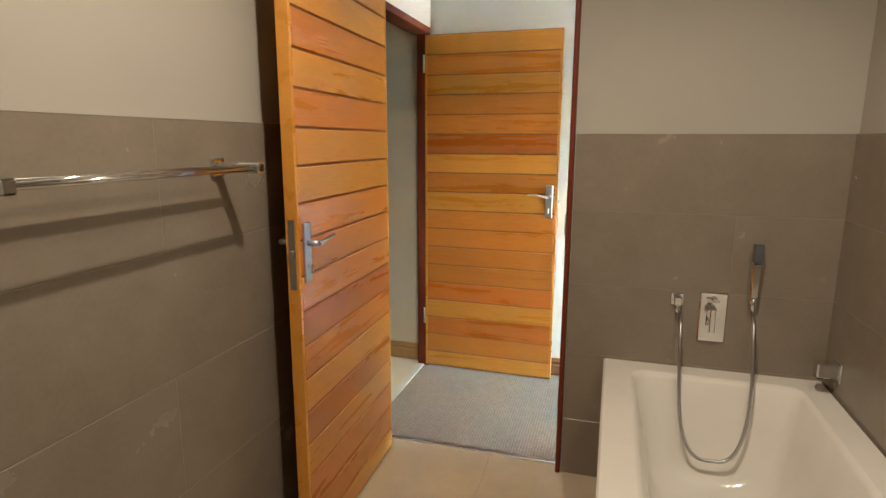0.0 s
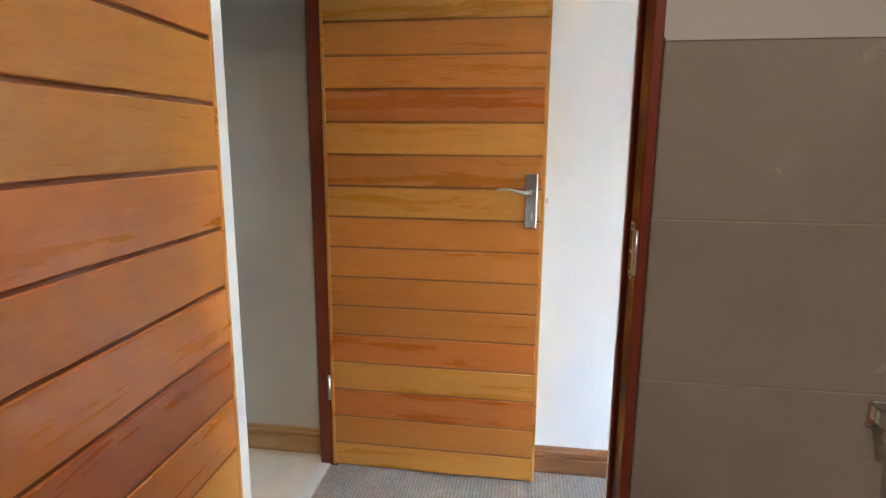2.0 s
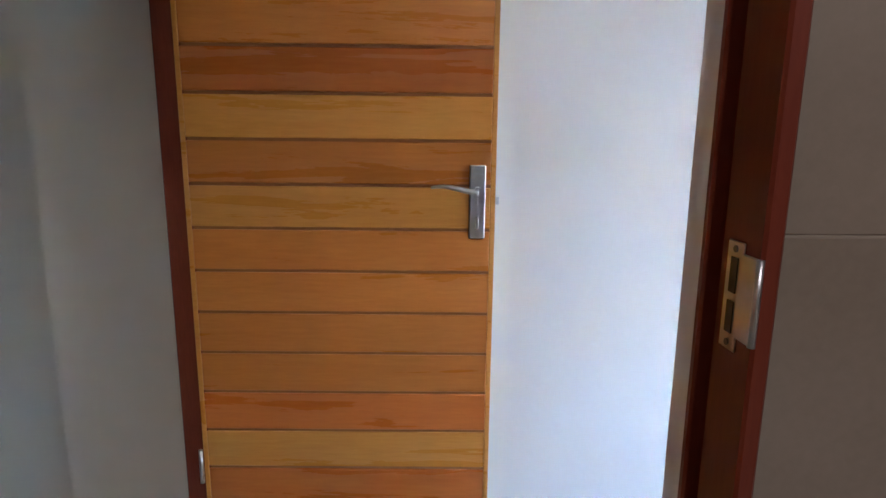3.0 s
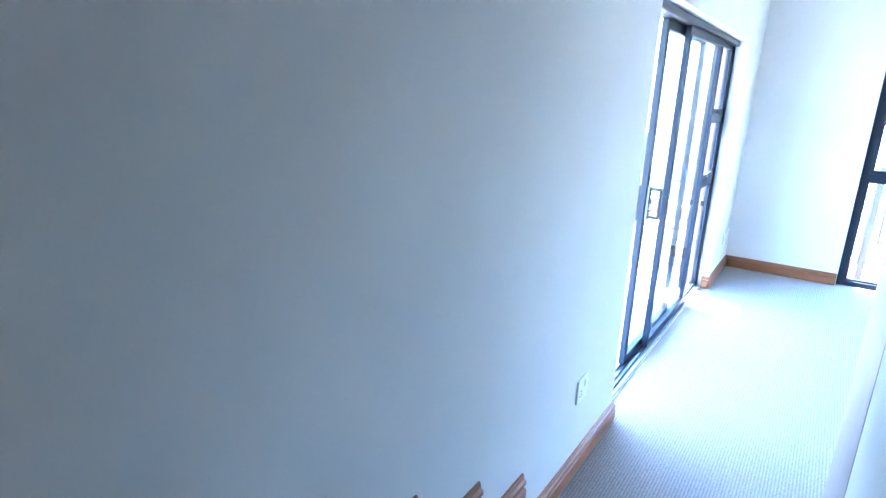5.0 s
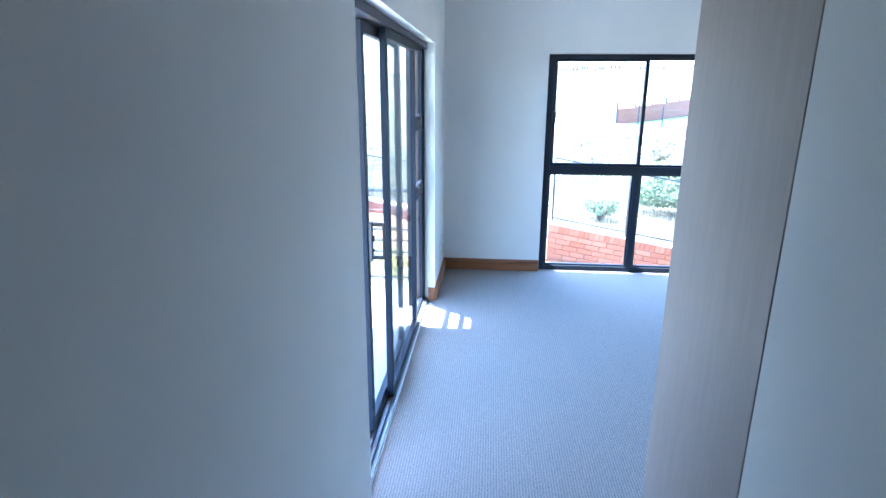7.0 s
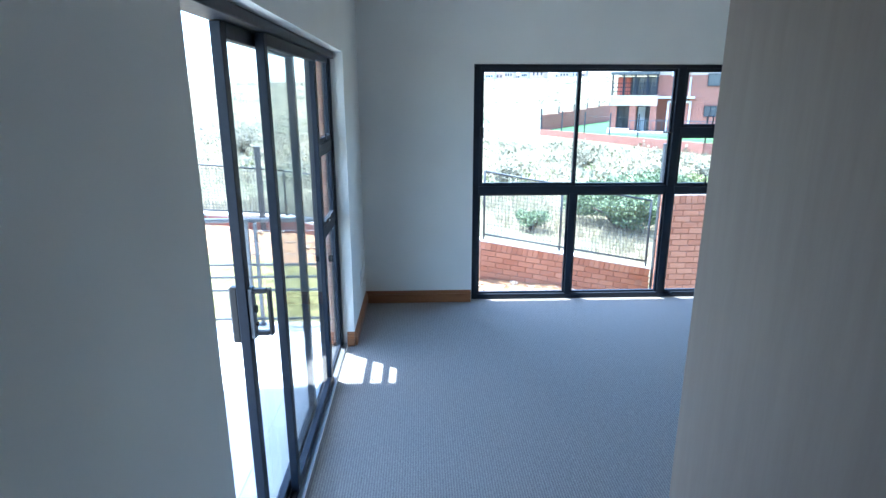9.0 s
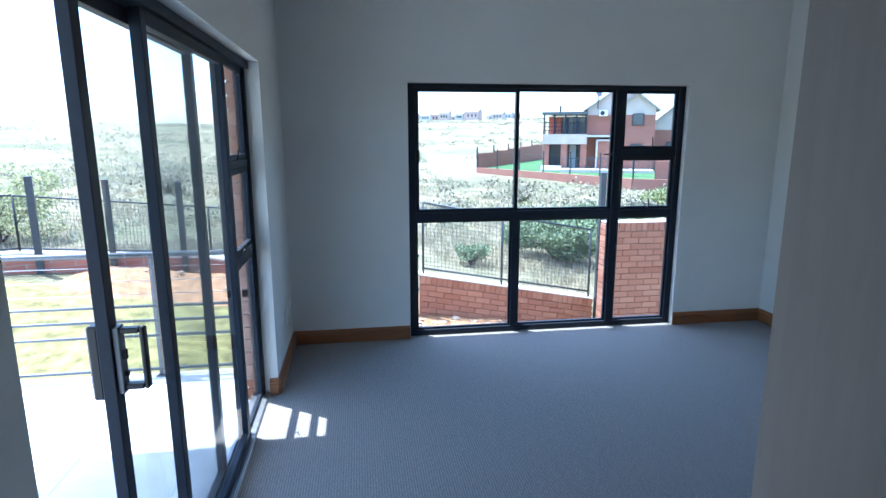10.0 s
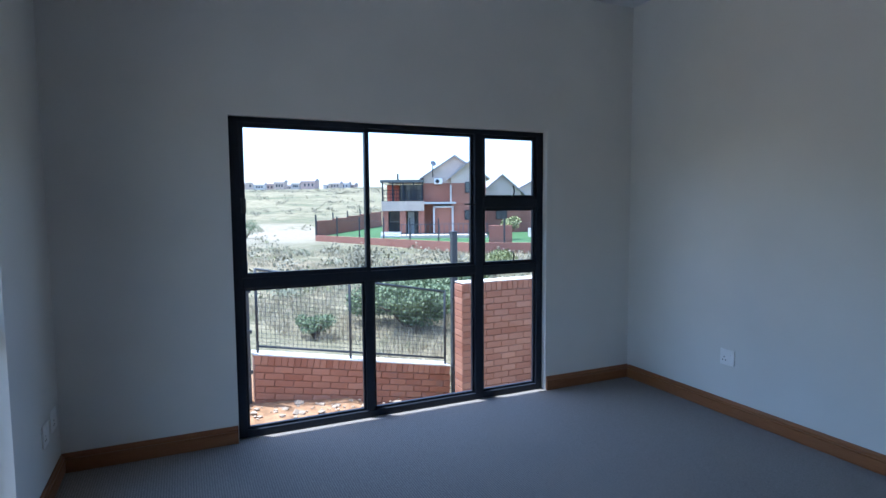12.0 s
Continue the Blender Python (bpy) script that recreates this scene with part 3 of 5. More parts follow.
part("spray_head", boxes((-5.450, -5.418, WF - 0.056, WF - 0.028, 1.505, 1.578), bevel=0.003), RAIL, shower, "dark spray head")
part("connector", tube([(-5.434, WF - 0.039, 1.372), (-5.434, WF - 0.039, 1.322)], lambda u: 0.011 - 0.004 * u, 12), CHROME, shower)

pts = []
for i in range(49):
    a = math.pi * i / 48
    q = math.cos(a)
    x = -5.556 - math.copysign(abs(q) ** 0.62, q) * (0.137 - 0.012 * abs(q) ** 6)
    z = 1.30 + 0.022 * (1 - q) / 2 - 0.525 * math.sin(a) ** 0.80
    pts.append((x, WF - 0.032 - 0.185 * math.sin(a) ** 0.5, z))
hose = tagged(part("shower_hose", tube(pts, 0.0068, 8), STEEL), "flexible steel shower hose hanging into the bath", "shower hose")

spout = thing("bath_spout", "chrome bath spout on the tiled side wall", "bath spout")
part("flange", boxes((-5.170, -5.156, -1.235, -1.165, 1.118, 1.192), bevel=0.004), CHROME, spout)
part("body", boxes((-5.236, -5.168, -1.225, -1.175, 1.130, 1.184), bevel=0.005), CHROME, spout)
part("outlet", boxes((-5.232, -5.212, -1.220, -1.180, 1.124, 1.132), bevel=0.002), BLACK, spout)

rail = thing("towel_rail", "double chrome towel rail on the tiled wall", "towel rail")
for x in (-6.957, -6.888):
    part("bar", tube([(x, -2.73, 1.872), (x, -2.05, 1.872)], 0.0075, 10), CHROME, rail, "round chrome bar")
for y in (-2.73, -2.05):
    part("bracket", boxes((-7.024, -6.876, y - 0.014, y + 0.014, 1.858, 1.886), bevel=0.004), CHROME, rail)
    part("mounting_plate", boxes((-7.029, -7.014, y - 0.024, y + 0.024, 1.848, 1.896), bevel=0.003), CHROME, rail)

for x, y, watts in ((-6.03, -2.58, 0.38), (-5.42, -2.80, 0.09)):
    dl = thing("downlight", "small round recessed ceiling downlight, switched on", "downlight", pose(x, y, CZ), group="bathroom downlights")
    part("rim", tube([(0, 0, 0.0), (0, 0, -0.008)], 0.055, 24), PLASTIC, dl)
    part("lamp", tube([(0, 0, -0.0081), (0, 0, -0.010)], 0.036, 24), LAMP_ON, dl, "glowing warm lamp")
    ld = bpy.data.lights.new("downlight_beam", "SPOT")
    ld.energy, ld.color, ld.spot_size, ld.spot_blend, ld.shadow_soft_size = watts, (1.0, 0.83, 0.65), radians(150), 0.6, 0.022
    lo = new("downlight_beam", ld)
    lo.location = (x, y, CZ - 0.03)

# ---------------------------------------------------------------- bedroom: sliding door
sd = thing("sliding_door", "dark aluminium glazed sliding door, standing half open", "sliding door", kind="structure")
yi, yo = 0.075, 0.135
part("head", boxes((-3.629, -0.935, 0.06, 0.17, 2.105, 2.148), bevel=0.003), ALU, sd)
part("sill_track", boxes((-3.629, -0.935, 0.06, 0.17, 0.0, 0.022), bevel=0.002), ALU_TRACK, sd, "bare aluminium floor track")
for y in (0.083, 0.112, 0.143):
    part("track_rib", boxes((-3.629, -1.5, y - 0.003, y + 0.003, 0.022, 0.036)), ALU, sd)
part("jamb", boxes((-3.629, -3.579, 0.06, 0.17, 0.022, 2.105), bevel=0.003), ALU, sd)
part("jamb", boxes((-0.975, -0.935, 0.085, 0.14, 0.022, 2.105), bevel=0.003), ALU, sd)
part("mullion", boxes((-1.535, -1.485, 0.085, 0.145, 0.022, 2.105), bevel=0.003), ALU, sd)


def glazed_panel(parent, x0, x1, z0, z1, y, st, name="panel", hd=0.018):
    p = new(name)
    p.parent = parent
    part("stile", boxes((x0, x0 + st, y - hd, y + hd, z0, z1), bevel=0.002), ALU, p)
    part("stile", boxes((x1 - st, x1, y - hd, y + hd, z0, z1), bevel=0.002), ALU, p)
    part("rail", boxes((x0 + st, x1 - st, y - hd, y + hd, z0, z0 + st), bevel=0.002), ALU, p)
    part("rail", boxes((x0 + st, x1 - st, y - hd, y + hd, z1 - st, z1), bevel=0.002), ALU, p)
    g = part("pane", boxes((x0 + st - 0.005, x1 - st + 0.005, y - 0.003, y + 0.003, z0 + st - 0.005, z1 - st + 0.005)), GLASS, p)
    g.visible_shadow = False
    return p


glazed_panel(sd, -3.003, -1.905, 0.036, 2.102, yo + 0.005, 0.052, "sliding_panel")
glazed_panel(sd, -2.648, -1.545, 0.036, 2.102, yi + 0.02, 0.047, "fixed_panel")
# sidelight: fixed pane below, two small opening panes above
glazed_panel(sd, -1.485, -0.975, 0.022, 1.00, 0.11, 0.025, "sidelight_pane", 0.012)
part("transom", boxes((-1.485, -0.975, 0.095, 0.125, 1.00, 1.05), bevel=0.003), ALU, sd)
glazed_panel(sd, -1.485, -0.975, 1.05, 1.53, 0.11, 0.032, "opening_pane", 0.012)
part("transom", boxes((-1.485, -0.975, 0.095, 0.125, 1.53, 1.575), bevel=0.003), ALU, sd)
glazed_panel(sd, -1.485, -0.975, 1.575, 2.105, 0.11, 0.032, "opening_pane", 0.012)
for z in (1.06, 1.585):
    pts = [(-1.30 + 0.02 * math.sin(i * 0.8), 0.088 - 0.012 * i / 6, z + 0.015 * i / 2) for i in range(7)]
    part("stay", tube(pts, 0.005, 8), BLACK, sd, "black window stay")
part("catch", boxes((-1.56, -1.545, 0.035, 0.062, 0.86, 0.90), bevel=0.003), BLACK, sd)
hx = -2.998
part("handle_body", boxes((hx + 0.006, hx + 0.046, 0.104, 0.123, 0.985, 1.185), bevel=0.003), RAIL, sd, "grey lock body with worn edges")
part("lock_cylinder", tube([(hx + 0.026, 0.105, 1.04), (hx + 0.026, 0.096, 1.04)], 0.008, 12), BLACK, sd)
part("lock_snib", boxes((hx + 0.020, hx + 0.032, 0.094, 0.105, 1.085, 1.115), bevel=0.002), BLACK, sd)
part("pull_handle", boxes((hx + 0.012, hx + 0.040, 0.040, 0.054, 0.995, 1.180), (hx + 0.012, hx + 0.040, 0.054, 0.106, 1.163, 1.180),
                          (hx + 0.012, hx + 0.040, 0.054, 0.106, 0.995, 1.012), bevel=0.004), BLACK, sd, "black square pull handle")
part("outer_handle", boxes((hx + 0.004, hx + 0.044, 0.158, 0.190, 0.97, 1.19), bevel=0.006), BLACK, sd)

# ---------------------------------------------------------------- bedroom: window
win = thing("window_1", "large dark aluminium floor-to-lintel window", "window", kind="structure")
wx0, wx1 = 0.05, 0.11


def wbar(name, y0, y1, z0, z1, x0=wx0, x1=wx1):
    return part(name, boxes((x0, x1, y0, y1, z0, z1), bevel=0.003), ALU, win)


wbar("frame", -1.04, -0.982, 0.0, 2.122)
wbar("frame", -3.388, -3.33, 0.0, 2.122)
wbar("frame", -3.33, -1.04, 2.088, 2.122)
wbar("frame", -3.33, -1.04, 0.0, 0.05)
wbar("transom", -2.76, -1.04, 1.005, 1.075)
wbar("transom", -3.33, -2.83, 1.005, 1.065)
wbar("mullion", -2.83, -2.76, 0.05, 2.088)
wbar("lower_mullion", -1.93, -1.87, 0.05, 1.005)
wbar("transom", -3.33, -2.83, 1.525, 1.59)


def sash(name, y0, y1, z0, z1, x, st):
    p = new(name)
    p.parent = win
    for d in ((y0, y0 + st, z0, z1), (y1 - st, y1, z0, z1), (y0 + st, y1 - st, z0, z0 + st), (y0 + st, y1 - st, z1 - st, z1)):
        part("sash_bar", boxes((x - 0.012, x + 0.012, *d), bevel=0.002), ALU, p)
    g = part("pane", boxes((x - 0.003, x + 0.003, y0 + st - 0.004, y1 - st + 0.004, z0 + st - 0.004, z1 - st + 0.004)), GLASS, p)
    g.visible_shadow = False
    return p


sash("sliding_sash", -1.915, -1.04, 1.075, 2.088, 0.068, 0.032)
sash("fixed_sash", -2.76, -1.885, 1.075, 2.088, 0.094, 0.022)
sash("fixed_sash", -1.87, -1.04, 0.05, 1.005, 0.082, 0.018)
sash("fixed_sash", -2.76, -1.93, 0.05, 1.005, 0.082, 0.018)
sash("fixed_sash", -3.33, -2.83, 0.05, 1.005, 0.082, 0.018)
sash("opening_sash", -3.33, -2.83, 1.065, 1.525, 0.080, 0.03)
sash("opening_sash", -3.33, -2.83, 1.59, 2.088, 0.080, 0.03)
for z in (1.07, 1.595):
    pts = [(0.058 - 0.010 * math.sin(i / 6 * 2.2), -3.10 - 0.012 * math.sin(i / 6 * 3), z + 0.10 * i / 6) for i in range(7)]
    part("stay", tube(pts, 0.006, 8), BLACK, win, "black curved window stay")
part("latch", boxes((0.030, 0.058, -1.075, -1.045, 1.50, 1.60), bevel=0.004), BLACK, win)
part("sash_lever", tube([(0.05, -2.76, 1.545), (0.03, -2.72, 1.55), (0.03, -2.66, 1.55)], 0.006, 8), BLACK, win)
structure("window_sill", boxes((0.111, 0.17, -3.388, -0.982, -0.04, 0.0), bevel=0.004), REVEAL, "plain plastered outer window sill", "sill")

# sockets
def socket(name, label, m):
    s = thing(name, label, "socket", m, group="wall sockets")
    part("plate", boxes((-0.058, 0.058, -0.010, 0, -0.058, 0.058), bevel=0.003), PLASTIC, s)
    part("rocker", boxes((0.012, 0.034, -0.014, -0.009, 0.012, 0.040), bevel=0.002), PLASTIC, s)
    for x, z in ((-0.022, 0.0), (-0.034, -0.022), (-0.010, -0.022)):
        part("pin_hole", tube([(x, -0.0102, z), (x, -0.0112, z)], 0.0042, 10), BLACK, s)
    return s


socket("wall_socket", "white plastic switched wall socket", pose(-1.024, -4.269, 0.425, 0, 0, 180))
socket("wall_socket", "white plastic switched wall socket near skirting", pose(-4.155, -0.001, 0.435))
socket("wall_socket", "white plastic switched wall socket in the corner", pose(-0.375, -0.001, 0.37))
socket("wall_socket", "white plastic wall socket plate in the corner", pose(-0.17, -0.001, 0.38))

# wardrobe that stands where the passage opens into the bedroom
wd = thing("wardrobe", "tall built-in wardrobe with limed wood side panel", "wardrobe")
part("side_panel", boxes((-4.703, -4.184, -0.952, -0.929, 0.0, CZ - 0.005), bevel=0.0015), LIMED, wd, "pale limed wood side panel")
part("plinth", boxes((-4.700, -4.26, -4.25, -0.956, 0.0, 0.08)), LIMED, wd)
part("carcass", boxes((-4.700, -4.212, -4.25, -0.956, 0.08, CZ - 0.01)), LIMED, wd)
for i in range(6):
    y1 = -0.958 - i * 0.545
    part("door", boxes((-4.209, -4.188, y1 - 0.54, y1, 0.085, CZ - 0.03), bevel=0.0015), LIMED, wd)


# ---------------------------------------------------------------- outdoors: ground
def ground_z(x, y):
    """The lie of the land: a yard about a metre below the floor, then open veld that rises to a low ridge."""
    d = math.hypot(x, y)
    z = -0.95
    if d > 6:
        z -= 0.35 * min(1, (d - 6) / 5) + 0.5 * min(1, max(0, d - 9) / 40)
    if d > 45:
        east = max(0.0, 1 - abs(math.atan2(y, x) + 0.25) / 0.5)
        k = 0.026 + 0.0175 * min(1, 2 * east)
        z += (d - 45) * k if d < 420 else 375 * k + (d - 420) * 0.012
    side = math.atan2(y, x)
    if d > 12 and side > 0.05:
        z += min(1, (d - 12) / 60) * 2.6 * min(1, (side - 0.05) / 0.4)
    z += 0.35 * noise.noise((x * 0.06, y * 0.06, 0.3)) * min(1, d / 15)
    z += 3.0 * noise.noise((x * 0.008, y * 0.008, 4.0)) * min(1, max(0, d - 60) / 200)
    # levelled plot of the neighbouring house
    e = max(0.0, 1 - max(0, abs(x - 46) - 14, abs(y + 22) - 14) / 6)
    z = z * (1 - e) + min(z, -1.6) * e
    # bank that climbs towards the far corner of the garden
    if x > 0.8 and y > 0.8:
        u = min(1, (x - 0.8) / 4.0)
        z += 0.15 * min(4.5, y - 0.8) * u * u * (3 - 2 * u) * max(0, 1 - max(0, d - 7.5) / 7)
    # fall along the low brick wall outside the window
    if 0.5 < d < 12 and y < -0.5:
        z -= 0.10 * min(3, -y - 0.5) * max(0, 1 - max(0, d - 7) / 5)
    return z


def ground_mesh():
    n = 150
    ax = []
    for i in range(-n, n + 1):
        u = i / n
        ax.append(math.copysign(abs(u) ** 3.2 * 2400 + abs(u) * 14, u))
    verts = [(x, y, ground_z(x, y)) for y in ax for x in ax]
    k = len(ax)
    faces = [(j * k + i, j * k + i + 1, (j + 1) * k + i + 1, (j + 1) * k + i) for j in range(k - 1) for i in range(k - 1)]
    me = bpy.data.meshes.new("ground")
    me.from_pydata(verts, [], faces)
    me.polygons.foreach_set("use_smooth", [True] * len(faces))
    me.materials.append(VELD)
    return me


tagged(new("ground", ground_mesh()), "dry veld with grass, shrubs and bare soil", "ground", kind="structure")


def patch(name, material, label, category, x0, x1, y0, y1, step, lift, wobble, kind="structure"):
    """A skin a few centimetres above the ground, with an uneven edge."""
    bm = bmesh.new()
    nx, ny = int((x1 - x0) / step) + 1, int((y1 - y0) / step) + 1
    grid = {}
    for i in range(nx + 1):
        for j in range(ny + 1):
            x, y = x0 + (x1 - x0) * i / nx, y0 + (y1 - y0) * j / ny
            e = min(i, nx - i, j, ny - j) / 3
            w = lift * min(1, e) - 0.05 * (1 - min(1, e)) + wobble * noise.noise((x * 1.1, y * 1.1, 9))
            grid[i, j] = bm.verts.new((x, y, ground_z(x, y) + w))
    for i in range(nx):
        for j in range(ny):
            bm.faces.new((grid[i, j], grid[i + 1, j], grid[i + 1, j + 1], grid[i, j + 1])).smooth = True
    return tagged(part(name, bm, material), label, category, kind=kind)


patch("lawn", LAWN, "patchy yellow-green garden lawn", "lawn", -0.35, 4.7, 0.4, 9.0, 0.3, 0.10, 0.03)
patch("sand_yard", SAND, "bare orange sand beside the house", "sand", 0.18, 5.2, -3.2, 0.6, 0.22, 0.17, 0.06)
patch("sand_bank", SAND, "bare orange sand along the garden wall", "sand", 3.3, 5.9, 0.2, 4.2, 0.25, 0.16, 0.10)

# rubble at the foot of the garden wall
rng = random.Random(4)
bm = bmesh.new()
for i in range(150):
    x, y = rng.uniform(2.65, 3.22), rng.uniform(-3.4, -0.9)
    if i > 115:
        x, y = rng.uniform(4.3, 5.3), rng.uniform(1.2, 3.6)
    s = 0.010 + 0.045 * rng.random() ** 2.2
    r = bmesh.ops.create_icosphere(bm, subdivisions=1, radius=s)
    for v in r["verts"]:
        v.co = Vector((v.co.x * rng.uniform(0.5, 1.7), v.co.y * rng.uniform(0.5, 1.7), v.co.z * rng.uniform(0.25, 0.7))) + Vector((x, y, ground_z(x, y) + 0.18))
tagged(part("rubble", bm, ROCK), "pale broken stones lying on the sand", "stones", kind="stuff")

# ---------------------------------------------------------------- patio and railing
structure("patio", boxes((-6.6, -0.36, 0.18, 4.6, -1.2, -0.028)), GROUT, "concrete base of the tiled patio", "patio")
rl = thing("patio_railing", "grey painted steel railing along the patio edge", "railing", kind="structure")
RX = -0.43
for z, r in ((0.888, 0.020), (0.51, 0.011), (0.402, 0.011), (0.288, 0.011), (0.03, 0.012)):
    part("rail", tube([(RX, 0.22, z), (RX, 4.5, z)], r, 10), RAIL, rl)
for z in (0.60, 0.70, 0.80):
    part("wire", tube([(RX, 0.22, z), (RX, 4.5, z)], 0.003, 6), STEEL, rl)
for y in (0.872, 2.45, 4.05):
    for dy in (-0.035, 0.035):
        part("post", boxes((RX - 0.006, RX + 0.030, y + dy - 0.012, y + dy + 0.012, -0.03, 0.88), bevel=0.002), RAIL, rl)
    part("foot_plate", boxes((RX - 0.05, RX + 0.05, y - 0.07, y + 0.07, -0.03, -0.02), bevel=0.002), RAIL, rl)

# ---------------------------------------------------------------- brick walls and mesh fence
BRICK_STRETCH = mesh_of("brick", boxes((-0.011, 0.011, -0.1135, 0.1135, -0.039, 0.039), bevel=0.004), BRICK)
BRICK_SOLDIER = mesh_of("brick", boxes((-0.012, 0.012, -0.0385, 0.0385, -0.055, 0.055), bevel=0.004), BRICK)
BRICK_END = mesh_of("brick", boxes((-0.111, 0.111, -0.011, 0.011, -0.039, 0.039), bevel=0.004), BRICK)
BRICK_HALF = mesh_of("brick", boxes((-0.011, 0.011, -0.0545, 0.0545, -0.039, 0.039), bevel=0.004), BRICK)


def brick_face(parent, m, length, courses, top):
    """Stretcher courses under a soldier course, in a local frame: y along the wall, z down from its top."""
    z = top
    n = int(length / 0.083)
    for i in range(n):
        piece("brick", BRICK_SOLDIER, parent, m @ pose(rng.uniform(-0.002, 0.002), -(i + 0.5) * length / n, z - 0.058, rng.uniform(-1, 1)))
    z -= 0.122
    for c in range(courses):
        zc = z - 0.043 - c * 0.0857
        k = int(length / 0.232) + 1
        for i in range(k):
            y = -(i + (0.5 if c % 2 else 0.0)) * 0.232
            if y < -length + 0.05 or y > 0:
                continue
            if y - 0.111 < -length:
                piece("brick", BRICK_HALF, parent, m @ pose(0, -length + 0.055, zc))
                continue
            if y > -0.1:
                piece("brick", BRICK_HALF, parent, m @ pose(0, -0.055, zc))
                continue
            piece("brick", BRICK_STRETCH, parent, m @ pose(rng.uniform(-0.002, 0.002), y, zc, rng.uniform(-0.4, 0.4)))


# raked low wall outside the window: level ends, courses that follow the fall of the ground
low = thing("garden_wall", "low red face brick garden wall with pale coping", "brick wall", kind="structure")
FALL, LL = 0.180, 2.65


def raked(bm):
    for v in bm.verts:
        v.co.z += v.co.y * FALL
    return bm


LM = pose(3.3, -1.42, -0.275)
part("mortar_body", raked(boxes((0.012, 0.20, -LL, 0.0, -1.1, -0.003))), MORTAR, low, at=LM)
part("coping", raked(boxes((-0.012, 0.22, -LL - 0.01, 0.01, 0.0, 0.018), bevel=0.004)), COPING, low, "pale mortar coping", at=LM)
tilt = math.degrees(math.atan(FALL))
n = 33
for i in range(n):
    y = -(i + 0.5) * LL / n
    piece("brick", BRICK_SOLDIER, low, LM @ pose(rng.uniform(-0.002, 0.002), y, -0.058 + y * FALL, tilt + rng.uniform(-1, 1)))
for c in range(7):
    rows = [(-0.055, BRICK_HALF)] if c % 2 else []
    y = -0.232 if c % 2 else -0.116
    while y - 0.111 > -LL:
        rows.append((y, BRICK_STRETCH))
        y -= 0.232
    if LL + y + 0.116 > 0.09:
        rows.append((-LL + 0.055, BRICK_HALF))
    for y, shape in rows:
        piece("brick", shape, low, LM @ pose(rng.uniform(-0.002, 0.002), y, -0.165 - c * 0.0857 + y * FALL, tilt + rng.uniform(-0.4, 0.4)))

pierw = thing("boundary_wall", "tall red face brick boundary wall", "brick wall", kind="structure")
PM = pose(2.7, -3.975, 0.515)
part("mortar_body", boxes((0.012, 0.21, -2.6, -0.002, -2.2, -0.004)), MORTAR, pierw, at=PM)
part("coping", boxes((-0.008, 0.22, -2.61, 0.008, 0.0, 0.012), bevel=0.004), COPING, pierw, "pale mortar coping", at=PM)
brick_face(pierw, PM, 2.6, 19, 0.0)
for c in range(20):
    piece("brick", BRICK_END, pierw, PM @ pose(0.10, 0.004, -0.06 - c * 0.0857))

# face brick edge of the outer leaf beside the sidelight
BRICK_JAMB = mesh_of("brick", boxes((-0.008, 0.008, -0.030, 0.030, -0.0365, 0.0365), bevel=0.005), BRICK)
jambw = thing("brick_reveal", "red face brick reveal beside the sidelight", "brick reveal", kind="structure")
part("mortar_body", boxes((-0.938, -0.80, 0.144, 0.196, -0.03, 2.146)), MORTAR, jambw)
for c in range(25):
    piece("brick", BRICK_JAMB, jambw, pose(-0.941, 0.176 + rng.uniform(-0.002, 0.006), 0.02 + c * 0.0857))


def mesh_fence(name, label, p0, p1, height, stops, wires=True):
    """Welded mesh between steel posts, from p0 to p1 (points on the wall top)."""
    f = thing(name, label, "fence", kind="structure")
    p0, p1 = Vector(p0), Vector(p1)
    d = p1 - p0
    up = Vector((0, 0, 1))
    part("top_rail", tube([p0 + up * height, p1 + up * height], 0.016, 6), FENCE, f)
    part("bottom_rail", tube([p0 + up * 0.05, p1 + up * 0.05], 0.016, 6), FENCE, f)
    for u in stops:
        q = p0 + d * u
        part("post", tube([q - up * 0.05, q + up * (height + 0.01)], 0.018, 6), FENCE, f)
    if wires:
        bm = bmesh.new()
        n = int(d.length / 0.055)

        def strand(a, b, r=0.0022):
            s = (b - a).cross(Vector((1, 0, 0)))
            if s.length < 1e-6:
                s = Vector((0, 1, 0))
            s = s.normalized() * r
            t = Vector((r, 0, 0))
            va = [bm.verts.new(a + o) for o in (s, t, -s, -t)]
            vb = [bm.verts.new(b + o) for o in (s, t, -s, -t)]
            for k in range(4):
                bm.faces.new((va[k], va[(k + 1) % 4], vb[(k + 1) % 4], vb[k]))
        for i in range(1, n):
            q = p0 + d * (i / n)
            strand(q + up * 0.05, q + up * height)
        for j in range(1, int(height / 0.055)):
            strand(p0 + up * (0.05 + j * 0.055), p1 + up * (0.05 + j * 0.055))
        tagged(part("mesh_panel", bm, FENCE, f, "thin charcoal welded mesh"), kind="stuff")
    return f


mesh_fence("mesh_fence", "charcoal welded mesh fence on the low wall", (3.38, -1.475, -0.235), (3.38, -4.03, -0.695), 1.01, (0, 0.46, 1))
